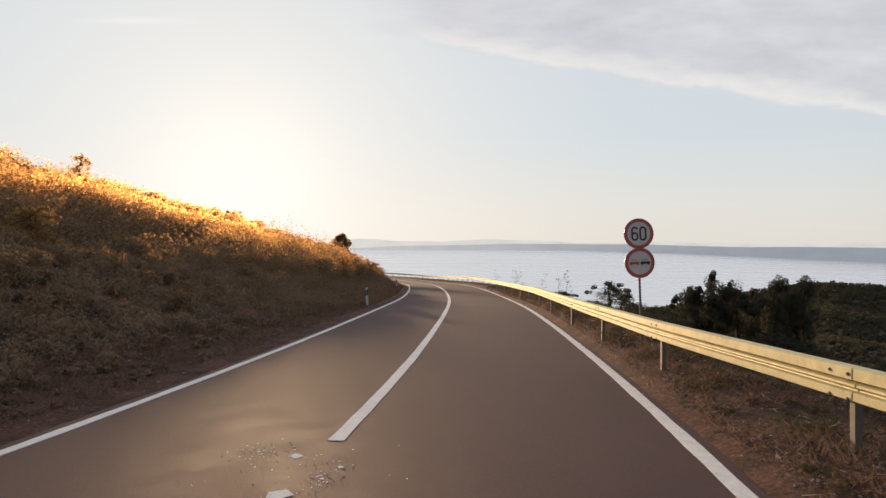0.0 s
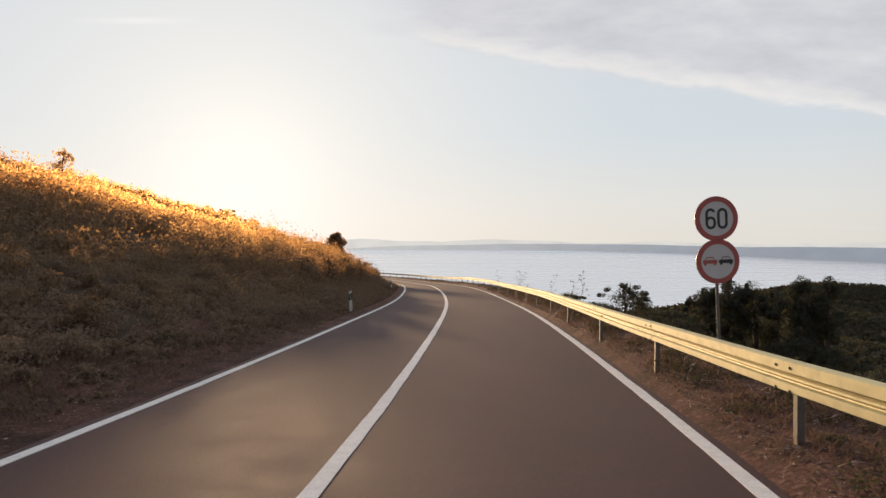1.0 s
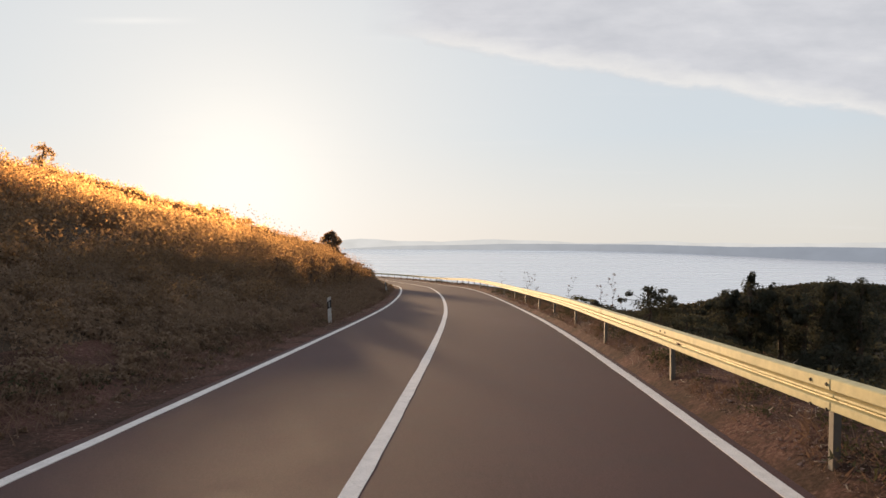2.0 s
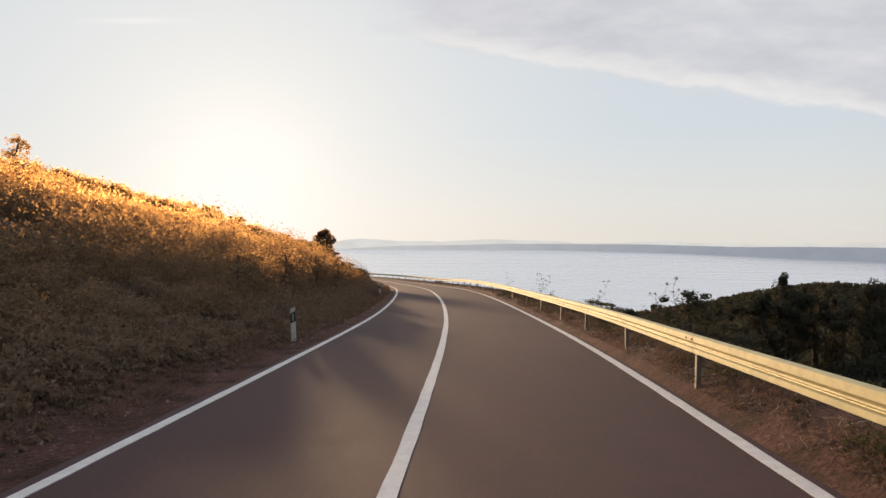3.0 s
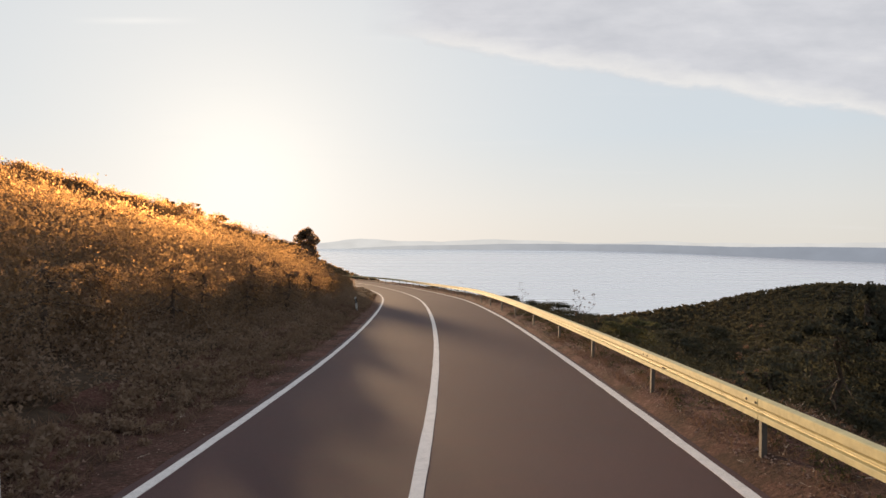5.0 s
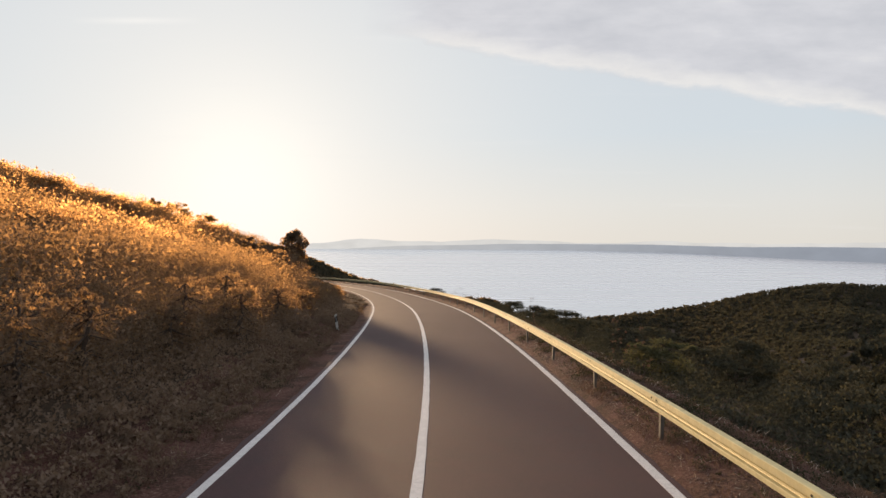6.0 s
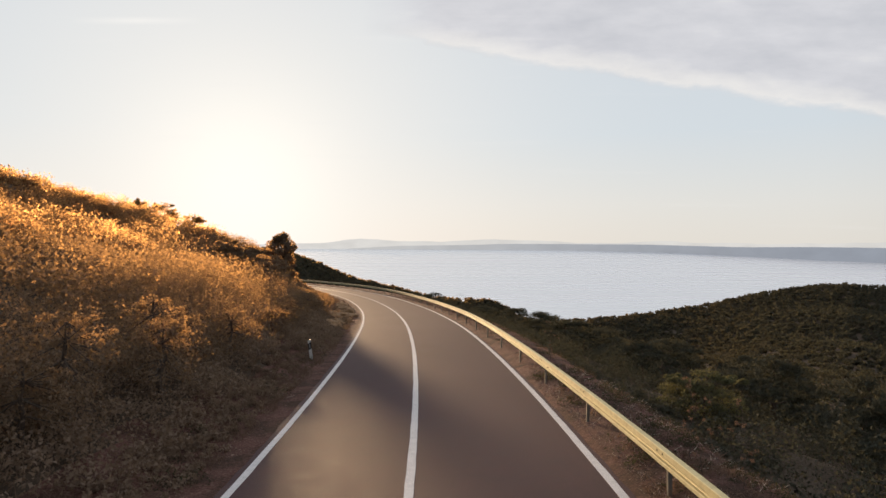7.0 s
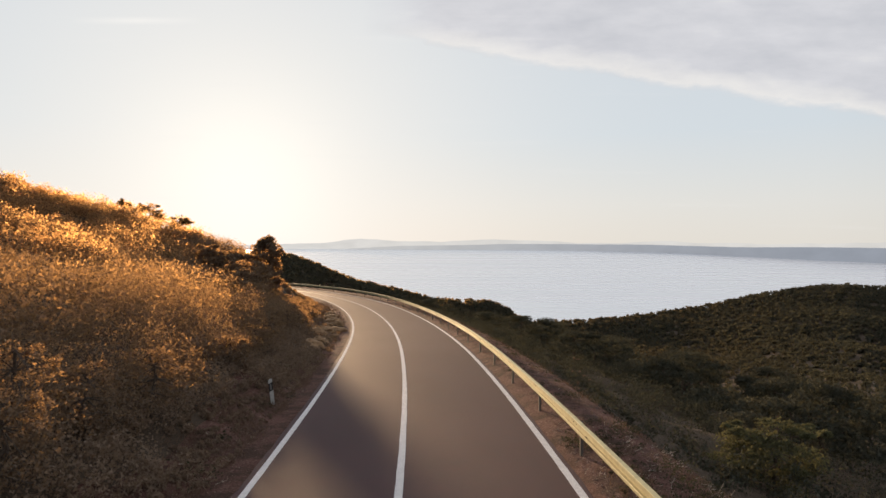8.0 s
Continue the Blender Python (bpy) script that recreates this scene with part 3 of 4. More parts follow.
def digit_shape(digit):
    """The narrow traffic-sign figures 0 and 6."""
    if digit == "0":
        return stroke(arc(0, 0.066, 0.052, 0, 180) + arc(0, -0.066, 0.052, 180, 360), 0.034, 0.0015, True)
    return stroke(arc(0, 0.066, 0.052, 20, 180) + arc(0, -0.066, 0.052, 180, 360) + arc(0, -0.038, 0.052, 0, 150), 0.034, 0.0015, False)


def flat_shape(outline, thick):
    """A thin plate from an outline in xz, facing -y."""
    bm = bmesh.new()
    f = bm.faces.new([bm.verts.new((x, 0, z)) for x, z in outline])
    e = bmesh.ops.extrude_face_region(bm, geom=[f])
    bmesh.ops.translate(bm, vec=(0, -thick, 0), verts=[v for v in e["geom"] if isinstance(v, bmesh.types.BMVert)])
    bmesh.ops.recalc_face_normals(bm, faces=bm.faces)
    return bm


def ring(r0, r1, thick, n=56):
    bm = bmesh.new()
    rows = []
    for k in range(n):
        a = 6.28318530718 * k / n
        c, s_ = math.cos(a), math.sin(a)
        rows.append([bm.verts.new((r * c, y, r * s_)) for r, y in ((r0, 0), (r1, 0), (r1, -thick), (r0, -thick))])
    for a, b in zip(rows, rows[1:] + rows[:1]):
        for i in range(4):
            bm.faces.new((a[i], b[i], b[(i + 1) % 4], a[(i + 1) % 4]))
    bmesh.ops.recalc_face_normals(bm, faces=bm.faces)
    return bm


CAR = [(-0.098, -0.020), (-0.098, 0.012), (-0.085, 0.018), (0.092, 0.018), (0.098, 0.010), (0.098, -0.020), (0.084, -0.020), (0.080, -0.040),
       (0.056, -0.040), (0.050, -0.020), (-0.050, -0.020), (-0.056, -0.040), (-0.080, -0.040), (-0.084, -0.020)]
ROOF = [(-0.066, 0.018), (-0.046, 0.050), (0.046, 0.050), (0.066, 0.018), (0.058, 0.018), (0.042, 0.043), (-0.042, 0.043), (-0.058, 0.018)]


def car_shape():
    bm = flat_shape(CAR, 0.003)
    roof = bpy.data.meshes.new("roof")
    r = flat_shape(ROOF, 0.003)
    r.to_mesh(roof)
    r.free()
    bm.from_mesh(roof)
    bpy.data.meshes.remove(roof)
    return bm


def make_sign():
    base = Vector((3.765, 12.78, -0.445))
    root = empty("road_sign", Matrix.Translation(base) @ pose(0, 0, 0, 0, -2.2, 4))
    tagged(root, "two round red-rimmed traffic signs on a grey pole", "road sign", kind="thing")
    bm = bmesh.new()
    r = bmesh.ops.create_cone(bm, cap_ends=True, segments=20, radius1=0.021, radius2=0.021, depth=2.62)
    bmesh.ops.translate(bm, vec=(0, 0.045, 1.01), verts=r["verts"])
    r = bmesh.ops.create_cone(bm, cap_ends=True, segments=20, radius1=0.033, radius2=0.018, depth=0.03)
    bmesh.ops.translate(bm, vec=(0, 0.045, 2.335), verts=r["verts"])
    part("pole", bm, POST, root, "thin grey galvanised tube", smooth=False)
    for k, z in enumerate((2.095, 1.545)):
        bm = bmesh.new()
        disc(bm, 0.288, 0.014, 56, Matrix.Identity(4))
        bmesh.ops.bevel(bm, geom=list(bm.edges), offset=0.003, segments=1, affect="EDGES")
        plate = part("plate", bm, SIGNWHITE, root, "round white plate, grey in the shade")
        plate.matrix_local = Matrix.Translation((0, 0, z))
        part("rim", ring(0.222, 0.285, 0.0105), SIGNRED, plate, "red rim band")
        back = bmesh.new()
        disc(back, 0.286, 0.004, 56, Matrix.Translation((0, 0.0105, 0)))
        part("back", back, SIGNBACK, plate, "bare metal back")
        bm = bmesh.new()
        box(bm, (-0.07, 0.010, -0.025), (0.07, 0.016, 0.025))
        box(bm, (-0.045, 0.010, -0.02), (0.045, 0.082, 0.02))
        part("clamp", bm, SIGNBACK, plate)
        if k == 0:
            for digit, dx in (("6", -0.078), ("0", 0.078)):
                c = part("digit", digit_shape(digit), BLACK, plate)
                c.matrix_local = Matrix.Translation((dx, -0.0080, 0.0))
        else:
            c = part("car_symbol", car_shape(), SIGNRED, plate, "red car symbol")
            c.matrix_local = Matrix.Translation((-0.105, -0.0075, 0.0)) @ Matrix.Diagonal((0.95, 1, 1.2, 1))
            c = part("car_symbol", car_shape(), BLACK, plate, "black car symbol")
            c.matrix_local = Matrix.Translation((0.105, -0.0075, 0.0)) @ Matrix.Diagonal((0.95, 1, 1.2, 1))
    return root


make_sign()


# ------------------------------------------------------------------ marker posts
def make_marker(m):
    root = empty("marker_post", m)
    tagged(root, "white plastic roadside marker post with black band", "marker post", "marker posts", "thing")

    def prism(z0, z1, slope, grow):
        bm = bmesh.new()
        out = [(-0.060, -0.035), (0.060, -0.035), (0.045, 0.030), (0.012, 0.062), (-0.012, 0.062), (-0.045, 0.030)]
        lo = [bm.verts.new((x * grow, y * grow, z0)) for x, y in out]
        hi = [bm.verts.new((x * grow, y * grow, z1 + slope * x)) for x, y in out]
        bm.faces.new(lo[::-1])
        bm.faces.new(hi)
        for i in range(6):
            bm.faces.new((lo[i], lo[(i + 1) % 6], hi[(i + 1) % 6], hi[i]))
        return bm

    bm = prism(-0.25, 0.80, 0.45, 1.0)
    bmesh.ops.bevel(bm, geom=list(bm.edges), offset=0.006, segments=2, affect="EDGES")
    part("body", bm, WHITE, root, "weathered white plastic")
    bm = bmesh.new()
    out = [(-0.060, -0.035), (0.060, -0.035), (0.045, 0.030), (0.012, 0.062), (-0.012, 0.062), (-0.045, 0.030)]
    lo = [bm.verts.new((x * 1.04, y * 1.06, 0.45 + 0.5 * x)) for x, y in out]
    hi = [bm.verts.new((x * 1.04, y * 1.06, 0.69 + 0.5 * x)) for x, y in out]
    for i in range(6):
        bm.faces.new((lo[i], lo[(i + 1) % 6], hi[(i + 1) % 6], hi[i]))
    bm.faces.new(lo[::-1])
    bm.faces.new(hi)
    band = part("band", bm, BLACK, root, "black slanted band")
    bm = bmesh.new()
    box(bm, (-0.024, -0.043, 0.485), (0.024, -0.036, 0.655))
    bmesh.ops.bevel(bm, geom=list(bm.edges), offset=0.003, segments=1, affect="EDGES")
    part("reflector", bm, SIGNBACK, band, "grey reflector strip")
    return root


marker = make_marker(Matrix.Translation((-3.40, 30.45, -1.23)) @ pose(0, 0, 0, 0, -2.5, 6))
copy_thing(marker, Matrix.Translation((-4.17, 61.6, -2.34)) @ pose(0, 0, 0, 0, -7, 2))


# ------------------------------------------------------------------ leaves
def leaf_cloud(centres, radii, counts, sizes, rng, lumps=5, flat=0.75):
    """Quads for many bushes at once: each bush is a handful of lumps filled with small leaves."""
    n = len(centres)
    lump_dir = rng.normal(size=(n, lumps, 3))
    lump_dir /= np.linalg.norm(lump_dir, axis=2, keepdims=True)
    lump_dir[:, :, 2] = np.abs(lump_dir[:, :, 2]) * 0.9 - 0.15
    lump_c = lump_dir * rng.uniform(0.25, 0.68, (n, lumps, 1))
    lump_r = rng.uniform(0.28, 0.56, (n, lumps))
    idx = np.repeat(np.arange(n), counts)
    k = rng.randint(0, lumps, len(idx))
    v = rng.normal(size=(len(idx), 3))
    v /= np.linalg.norm(v, axis=1, keepdims=True)
    v *= rng.uniform(0.45, 1.0, (len(idx), 1)) ** 0.5
    p = (lump_c[idx, k] + v * lump_r[idx, k][:, None]) * radii[idx] + centres[idx]
    size = sizes[idx] * rng.uniform(0.6, 1.4, len(idx))
    a = rng.normal(size=(len(idx), 3))
    a /= np.linalg.norm(a, axis=1, keepdims=True)
    b = np.cross(a, rng.normal(size=(len(idx), 3)))
    b /= np.linalg.norm(b, axis=1, keepdims=True) + 1e-9
    a *= size[:, None]
    b *= (size * flat * 0.75)[:, None]
    # outward from the lump and from the bush, kept as a fourth row; the leaf's front looks outward too
    out = 0.55 * v + 0.65 * (p - centres[idx]) / radii[idx]
    out /= np.linalg.norm(out, axis=1, keepdims=True) + 1e-9
    b *= np.where((np.cross(a, b) * out).sum(1) > 0, -1.0, 1.0)[:, None]
    return np.stack([p - a, p + b + 0.35 * a, p - b + 0.6 * a, out], 1)


def leaf_object(name, quads, mat):
    q = quads[:, :3].reshape(-1, 3)
    ob = raw(name, q, np.arange(len(q)).reshape(-1, 3), mat)
    ob.data.attributes.new("puff", "FLOAT_VECTOR", "FACE").data.foreach_set("vector", np.ascontiguousarray(quads[:, 3]).ravel())
    return ob


RNG = np.random.RandomState(7)


def scatter(n, s0, s1, d0, d1):
    s = RNG.uniform(s0, s1, n)
    d = RNG.uniform(d0, d1, n)
    x, y, z = land(s, d)
    return s, d, np.stack([x, y, z], -1)


def low_by_the_road(s):
    """How tall the growth beside the road stands, by station: low at first, tall in the bend."""
    return np.interp(s, [22, 29, 33, 38, 54, 62, 84, 92, 100, 128], [0.50, 0.66, 0.95, 1.45, 1.4, 1.5, 1.4, 0.9, 0.5, 0.4])


def make_left_scrub():
    # the heath at the foot of the bank, evergreen shrubs above it, glare-tinted scrub up to the crest
    kinds = {"heath": [], "evergreen_scrub": [], "glare_scrub": []}
    for kind, n, s0, s1, d0, d1, r0, r1, cnt, leaf, lift in (("heath", 1500, -3, 110, -4.9, -3.85, 0.22, 0.40, 50, 0.032, 0.25),
                                                             ("heath", 2000, 22, 128, -8.0, -4.3, 0.22, 0.50, 100, 0.046, 0.30),
                                                             ("heath", 760, 4, 30, -12.5, -4.5, 0.45, 0.95, 240, 0.036, 0.25),
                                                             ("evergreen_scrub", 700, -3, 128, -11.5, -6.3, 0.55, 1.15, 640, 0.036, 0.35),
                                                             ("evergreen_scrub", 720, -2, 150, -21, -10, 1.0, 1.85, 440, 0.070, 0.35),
                                                             ("glare_scrub", 760, 0, 165, -38, -19, 1.3, 2.4, 420, 0.098, 0.30),
                                                             ("glare_scrub", 860, 6, 170, -66, -34, 1.3, 2.6, 230, 0.18, 0.10)):
        s, d, c = scatter(n, s0, s1, d0, d1)
        r = RNG.uniform(r0, r1, n)
        r = r * np.where(d > -13, low_by_the_road(s), 1.0) * np.interp(d, [-5.6, -4.4], [1.0, 0.35])
        r = r * np.where(d < -34, np.interp(s, [60, 85, 110, 122], [1.0, 1.3, 1.3, 0.92]), 1.0)
        r = r * np.where((np.abs(s - 62) < 4) & (d > -5.7), 0.35, 1.0)
        rad = np.stack([r * RNG.uniform(0.95, 1.35, n), r * RNG.uniform(0.95, 1.35, n), r * RNG.uniform(0.75, 1.25, n)], -1)
        c[:, 2] += rad[:, 2] * lift
        kinds[kind].append(leaf_cloud(c, rad, np.full(n, cnt), np.full(n, leaf), RNG, 7))
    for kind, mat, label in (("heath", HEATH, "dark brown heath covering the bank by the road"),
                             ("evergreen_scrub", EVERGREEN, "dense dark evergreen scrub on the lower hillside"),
                             ("glare_scrub", SCRUB, "backlit scrub up to the hill's crest, sun glare put into its orange-brown leaves")):
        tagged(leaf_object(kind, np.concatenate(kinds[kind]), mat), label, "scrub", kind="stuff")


def make_right_scrub():
    quads = []
    for n, d0, d1, s0, s1, r0, r1, cnt, leaf, sink in ((420, 6.0, 10, 4, 120, 0.3, 0.8, 120, 0.055, 0.1), (340, 8.5, 24, 8, 140, 0.9, 2.1, 620, 0.052, 0.25),
                                                       (560, 20, 62, 15, 230, 1.2, 2.4, 260, 0.15, 0.4), (760, 55, 190, 30, 360, 2.4, 4.6, 130, 0.46, 0.6)):
        s, d, c = scatter(n, s0, s1, d0, d1)
        r = RNG.uniform(r0, r1, n)
        rad = np.stack([r, r * RNG.uniform(0.9, 1.2, n), r * RNG.uniform(0.8, 1.3, n)], -1)
        c[:, 2] += rad[:, 2] * sink
        quads.append(leaf_cloud(c, rad, np.full(n, cnt), np.full(n, leaf), RNG, 9))
    ob = leaf_object("undergrowth", np.concatenate(quads), PINE)
    return tagged(ob, "dark green pine and shrub canopy falling to the valley", "undergrowth", kind="stuff")


def make_far_woods():
    n = 22000
    b = RNG.uniform(470, 1900, n)
    u = np.sqrt(RNG.uniform(0.02, 1.0, n))
    az = np.arctan((b - 784) / 1200)
    r = np.interp(b, SK_P, SK_R) * u * 1.01
    x, y = EYE0[0] + r * np.sin(az), EYE0[1] + r * np.cos(az)
    keep = (r > 170) & ((b > 760) | (r > 230))
    x, y, r = x[keep], y[keep], r[keep]
    z = far_land(x, y)
    c = np.stack([x, y, z], -1)
    n = len(c)
    h = np.clip(r / 230, 1.3, 3.6) * RNG.uniform(0.7, 1.3, n)
    rad = np.stack([h * 1.1, h * 1.1, h], -1)
    c[:, 2] += h * 0.35
    q = leaf_cloud(c, rad, np.full(n, 17), h * 0.58, RNG)
    ob = leaf_object("woods", q, WOOD_FAR)
    return tagged(ob, "dark wooded hills above the sea", "woods", kind="stuff")


make_left_scrub()
make_right_scrub()
make_far_woods()


# ------------------------------------------------------------------ single trees and bushes
def limb(bm, a, b, ra, rb, n=7):
    d = (b - a)
    q = d.to_track_quat("Z", "Y").to_matrix().to_4x4()
    lo, hi = [], []
    for k in range(n):
        t = 6.28318 * k / n
        v = Vector((math.cos(t), math.sin(t), 0))
        lo.append(bm.verts.new(a + q @ (v * ra)))
        hi.append(bm.verts.new(b + q @ (v * rb)))
    for k in range(n):
        bm.faces.new((lo[k], lo[(k + 1) % n], hi[(k + 1) % n], hi[k]))
    bm.faces.new(lo[::-1])
    bm.faces.new(hi)


def make_tree(name, label, category, foot, top, width, mat, seed, shape="round", leaves=1500, leaf=0.10, group=""):
    """A trunk that tapers and forks, under a ragged crown of many leaves. foot: place; top: height of the tip in the world."""
    rng = np.random.RandomState(seed)
    h = top - foot.z
    root = empty(name, Matrix.Translation(foot))
    tagged(root, label, category, group, "thing")
    bm = bmesh.new()
    p, ra = Vector((0, 0, -0.3)), 0.035 * h + 0.02
    bends = []
    for k in range(5):
        q = Vector((rng.uniform(-.05, .05) * h, rng.uniform(-.05, .05) * h, h * (0.18 + 0.17 * k)))
        limb(bm, p, q, ra, ra * 0.78)
        bends.append((q, ra * 0.78))
        p, ra = q, ra * 0.78
    centres, radii = [], []
    m = {"spire": 18, "bush": 24}.get(shape, 15)
    for k in range(m):
        a = rng.uniform(0, 6.28)
        u = (k + 0.5) / m
        q, rq = bends[min(4, int(1 + u * 3.9))]
        if shape == "spire":
            zz, rr = h * (0.28 + 0.66 * u), width * 0.5 * (1.0 - 0.8 * u)
        elif shape == "bush":
            zz, rr = h * (0.15 + 0.65 * u), width * 0.5 * math.sqrt(max(0.05, 1 - (u - 0.3) ** 2 * 1.6))
        else:
            zz, rr = h * (0.42 + 0.44 * u), width * 0.5 * math.sqrt(max(0.08, 1 - (1.5 * u - 0.5) ** 2))
        rr *= rng.uniform(0.55, 0.95)
        c = Vector((math.cos(a) * rr * 0.75, math.sin(a) * rr * 0.75, zz))
        limb(bm, q, c, rq * 0.45, 0.008, 5)
        centres.append(c)
        k_ = 0.6 if shape == "spire" else 1.0
        radii.append((max(0.22, width * 0.24 * k_), max(0.22, width * 0.24 * k_), max(0.22, h * 0.15)))
    if shape == "bush":
        for k in range(7):
            a, rr = rng.uniform(0, 6.28), width * 0.42 * math.sqrt(rng.uniform(0, 1))
            c = Vector((math.cos(a) * rr, math.sin(a) * rr, h * (1.02 - 0.75 * (rr / width) ** 1.3) * rng.uniform(0.86, 1.0)))
            limb(bm, bends[3][0], c, bends[3][1] * 0.4, 0.005, 4)
            centres.append(c - Vector((0, 0, h * 0.03)))
            radii.append((width * 0.095, width * 0.095, h * 0.085))
    centres.append(Vector((0, 0, h * 0.84)))
    radii.append((width * 0.22, width * 0.22, h * 0.17))
    part("trunk", bm, BARK, root, smooth=True)
    n = len(centres)
    q = leaf_cloud(np.array([tuple(c) for c in centres]), np.array(radii), np.full(n, leaves // n), np.full(n, leaf), rng, 4, 0.6)
    crown = leaf_object("crown", q, mat)
    crown.parent = root
    return root


def foot_at(x, y):
    """The ground under a place of the plan."""
    k = int(np.argmin((AX - x) ** 2 + (AY - y) ** 2))
    h = HEAD[k]
    d = (x - AX[k]) * math.cos(h) + (y - AY[k]) * math.sin(h)
    z = float(land(ST[k], d)[2])
    return Vector((x, y, z))


# (-12.4, 85), (-13.6, 90) and (-14.8, 95) are added only to shade the road
for i, (x, y, top, w, shape, n, leaf) in enumerate((
        (-15.8, 106, 3.7, 3.8, "round", 15000, 0.10), (-18.6, 106, 2.2, 4.6, "bush", 12000, 0.11), (-15.2, 103, 0.9, 3.6, "bush", 9000, 0.10), (-17.6, 103, 1.5, 4.6, "bush", 9000, 0.10), (-22.0, 108, 2.7, 5.6, "bush", 10000, 0.12), (-11.9, 98, -2.0, 2.4, "bush", 6000, 0.08), (-10.5, 94.5, -2.0, 2.3, "bush", 5000, 0.07), (-9.1, 90, -2.2, 2.2, "bush", 4000, 0.07), (-12.4, 85, 0.5, 4.4, "bush", 7000, 0.09), (-13.6, 90, 1.0, 4.6, "bush", 7000, 0.09), (-14.8, 95, 1.5, 4.6, "bush", 7000, 0.09), (-51.4, 96.3, 15.0, 3.6, "round", 1300, 0.15),
        (-51.0, 151, 10.2, 5.0, "bush", 2600, 0.20), (-46.5, 151, 9.8, 6.4, "bush", 3000, 0.20), (-41.6, 151, 7.8, 5.0, "bush", 2400, 0.20))):
    make_tree("pine_tree", "small dark pine backlit on the hillside, some added to shade the road" if i < 11 else "dark pine standing out on the hill's crest", "tree",
              foot_at(x, y), top, w, EVERGREEN if i < 11 else PINE_SUN, 30 + i, shape, n, leaf, "hillside trees")
for i, (x, y, top, w, shape, n, leaf) in enumerate((
        (25.6, 64.6, -0.85, 5.6, "bush", 17000, 0.12), (23.4, 64.2, -1.9, 4.8, "bush", 8000, 0.12), (28.0, 65, -1.6, 4.8, "bush", 8000, 0.12),
        (29.8, 63.5, -2.0, 5.0, "bush", 6000, 0.12), (30.7, 61.4, -0.60, 4.2, "round", 9000, 0.10), (32.9, 61.8, -0.50, 4.0, "round", 9000, 0.10),
        (31.5, 64, -1.7, 5.0, "bush", 6000, 0.12))):
    make_tree("pine_tree", "dark pine rising from the slope below the road", "tree", foot_at(x, y), top, w, PINE, 60 + i, shape, n, leaf, "valley trees")
for i in range(46):
    st, dd = 54 + 2.2 * i + 3.0 * random.random(), 16 + 32 * ((i * 0.381966) % 1.0)
    p = spot(st, dd)
    make_tree("pine_tree", "round-crowned dark pine on the slope towards the valley", "tree", p - Vector((0, 0, 0.2)), p.z + 0.8 + 0.13 * dd + 0.9 * random.random(),
              4.2 + 0.09 * dd + 1.8 * random.random(), PINE, 400 + i, "round", 4600, 0.07 + 0.0018 * dd, "valley trees")
for i, (x, y, top, w, n) in enumerate(((10.0, 40.8, -0.50, 3.0, 5200), (6.5, 37.0, -1.0, 0.9, 700), (11.3, 43, -1.0, 2.2, 2000))):
    make_tree("shrub", "loose green shrub behind the crash barrier", "shrub", foot_at(x, y), top, w, PINE, 80 + i, "bush", n, 0.06, "roadside shrubs")


fz = float(far_land(np.array(-6.3), np.array(480.0)))
make_tree("pine_tree", "lone dark pine on the far headland", "tree", Vector((-6.3, 480, fz - 0.5)), fz + 9.0, 4.0, PINE, 90, "spire", 900, 0.35)
make_tree("shrub", "pale olive-green bush on the slope below the road", "shrub", foot_at(10.6, 61), -2.5, 3.8, OLIVE, 91, "bush", 9000, 0.06, "roadside shrubs")
make_tree("shrub", "tall backlit shrub on the bank with sun-rimmed leaves", "shrub", foot_at(-12.2, 20), 2.65, 2.2, PINE_SUN, 95, "bush", 7000, 0.035, "bank shrubs")
for i in range(28):
    st = 38 + i * 2.4 + 1.2 * random.random()
    p = spot(st, -5.9 - 1.6 * random.random())
    hh = (1.55 if st < 62 else 0.9) + 0.6 * random.random()
    make_tree("shrub", "brown withered shrub on the bank beside the road", "shrub", p, p.z + hh, 1.6 + 0.8 * random.random(), EVERGREEN, 120 + i, "bush", 2600, 0.042, "bank shrubs")


def make_stalk(s_, d_, tall, seed):
    """A tall dry stem with side twigs and seed heads."""
    rng = np.random.RandomState(seed)
    p = spot(s_, d_)
    root = empty("dry_stalk", Matrix.Translation(p))
    tagged(root, "tall dry weed stalk behind the crash barrier", "weed", "dry stalks", "thing")
    bm = bmesh.new()
    heads = []
    a = Vector((0, 0, -0.1))
    for k in range(5):
        b = Vector((rng.normal() * 0.03 * (k + 1), rng.normal() * 0.03 * (k + 1), tall * (k + 1) / 5))
        limb(bm, a, b, 0.008 - 0.0012 * k, 0.0068 - 0.0012 * k, 5)
        for j in range(2):
            t = b + Vector((rng.normal() * 0.09, rng.normal() * 0.09, rng.uniform(0.06, 0.2)))
            limb(bm, b, t, 0.004, 0.002, 4)
            heads.append(tuple(t))
        a = b
    part("stem", bm, BARK, root)
    for t in heads:
        q = leaf_cloud(np.array([t]), np.full((1, 3), 0.06), np.full(1, 26), np.full(1, 0.018), rng, 3, 0.6)
        leaf_object("seed_head", q, GRASS).parent = root


for i, (a_, b_, c_) in enumerate(((48.5, 4.4, 1.25), (47.8, 4.7, 1.1), (49.6, 4.6, 1.3), (37.0, 4.5, 1.0), (30.5, 4.7, 1.05), (30.9, 4.5, 0.95), (62.0, 4.6, 1.2))):
    make_stalk(a_, b_, c_, 300 + i)


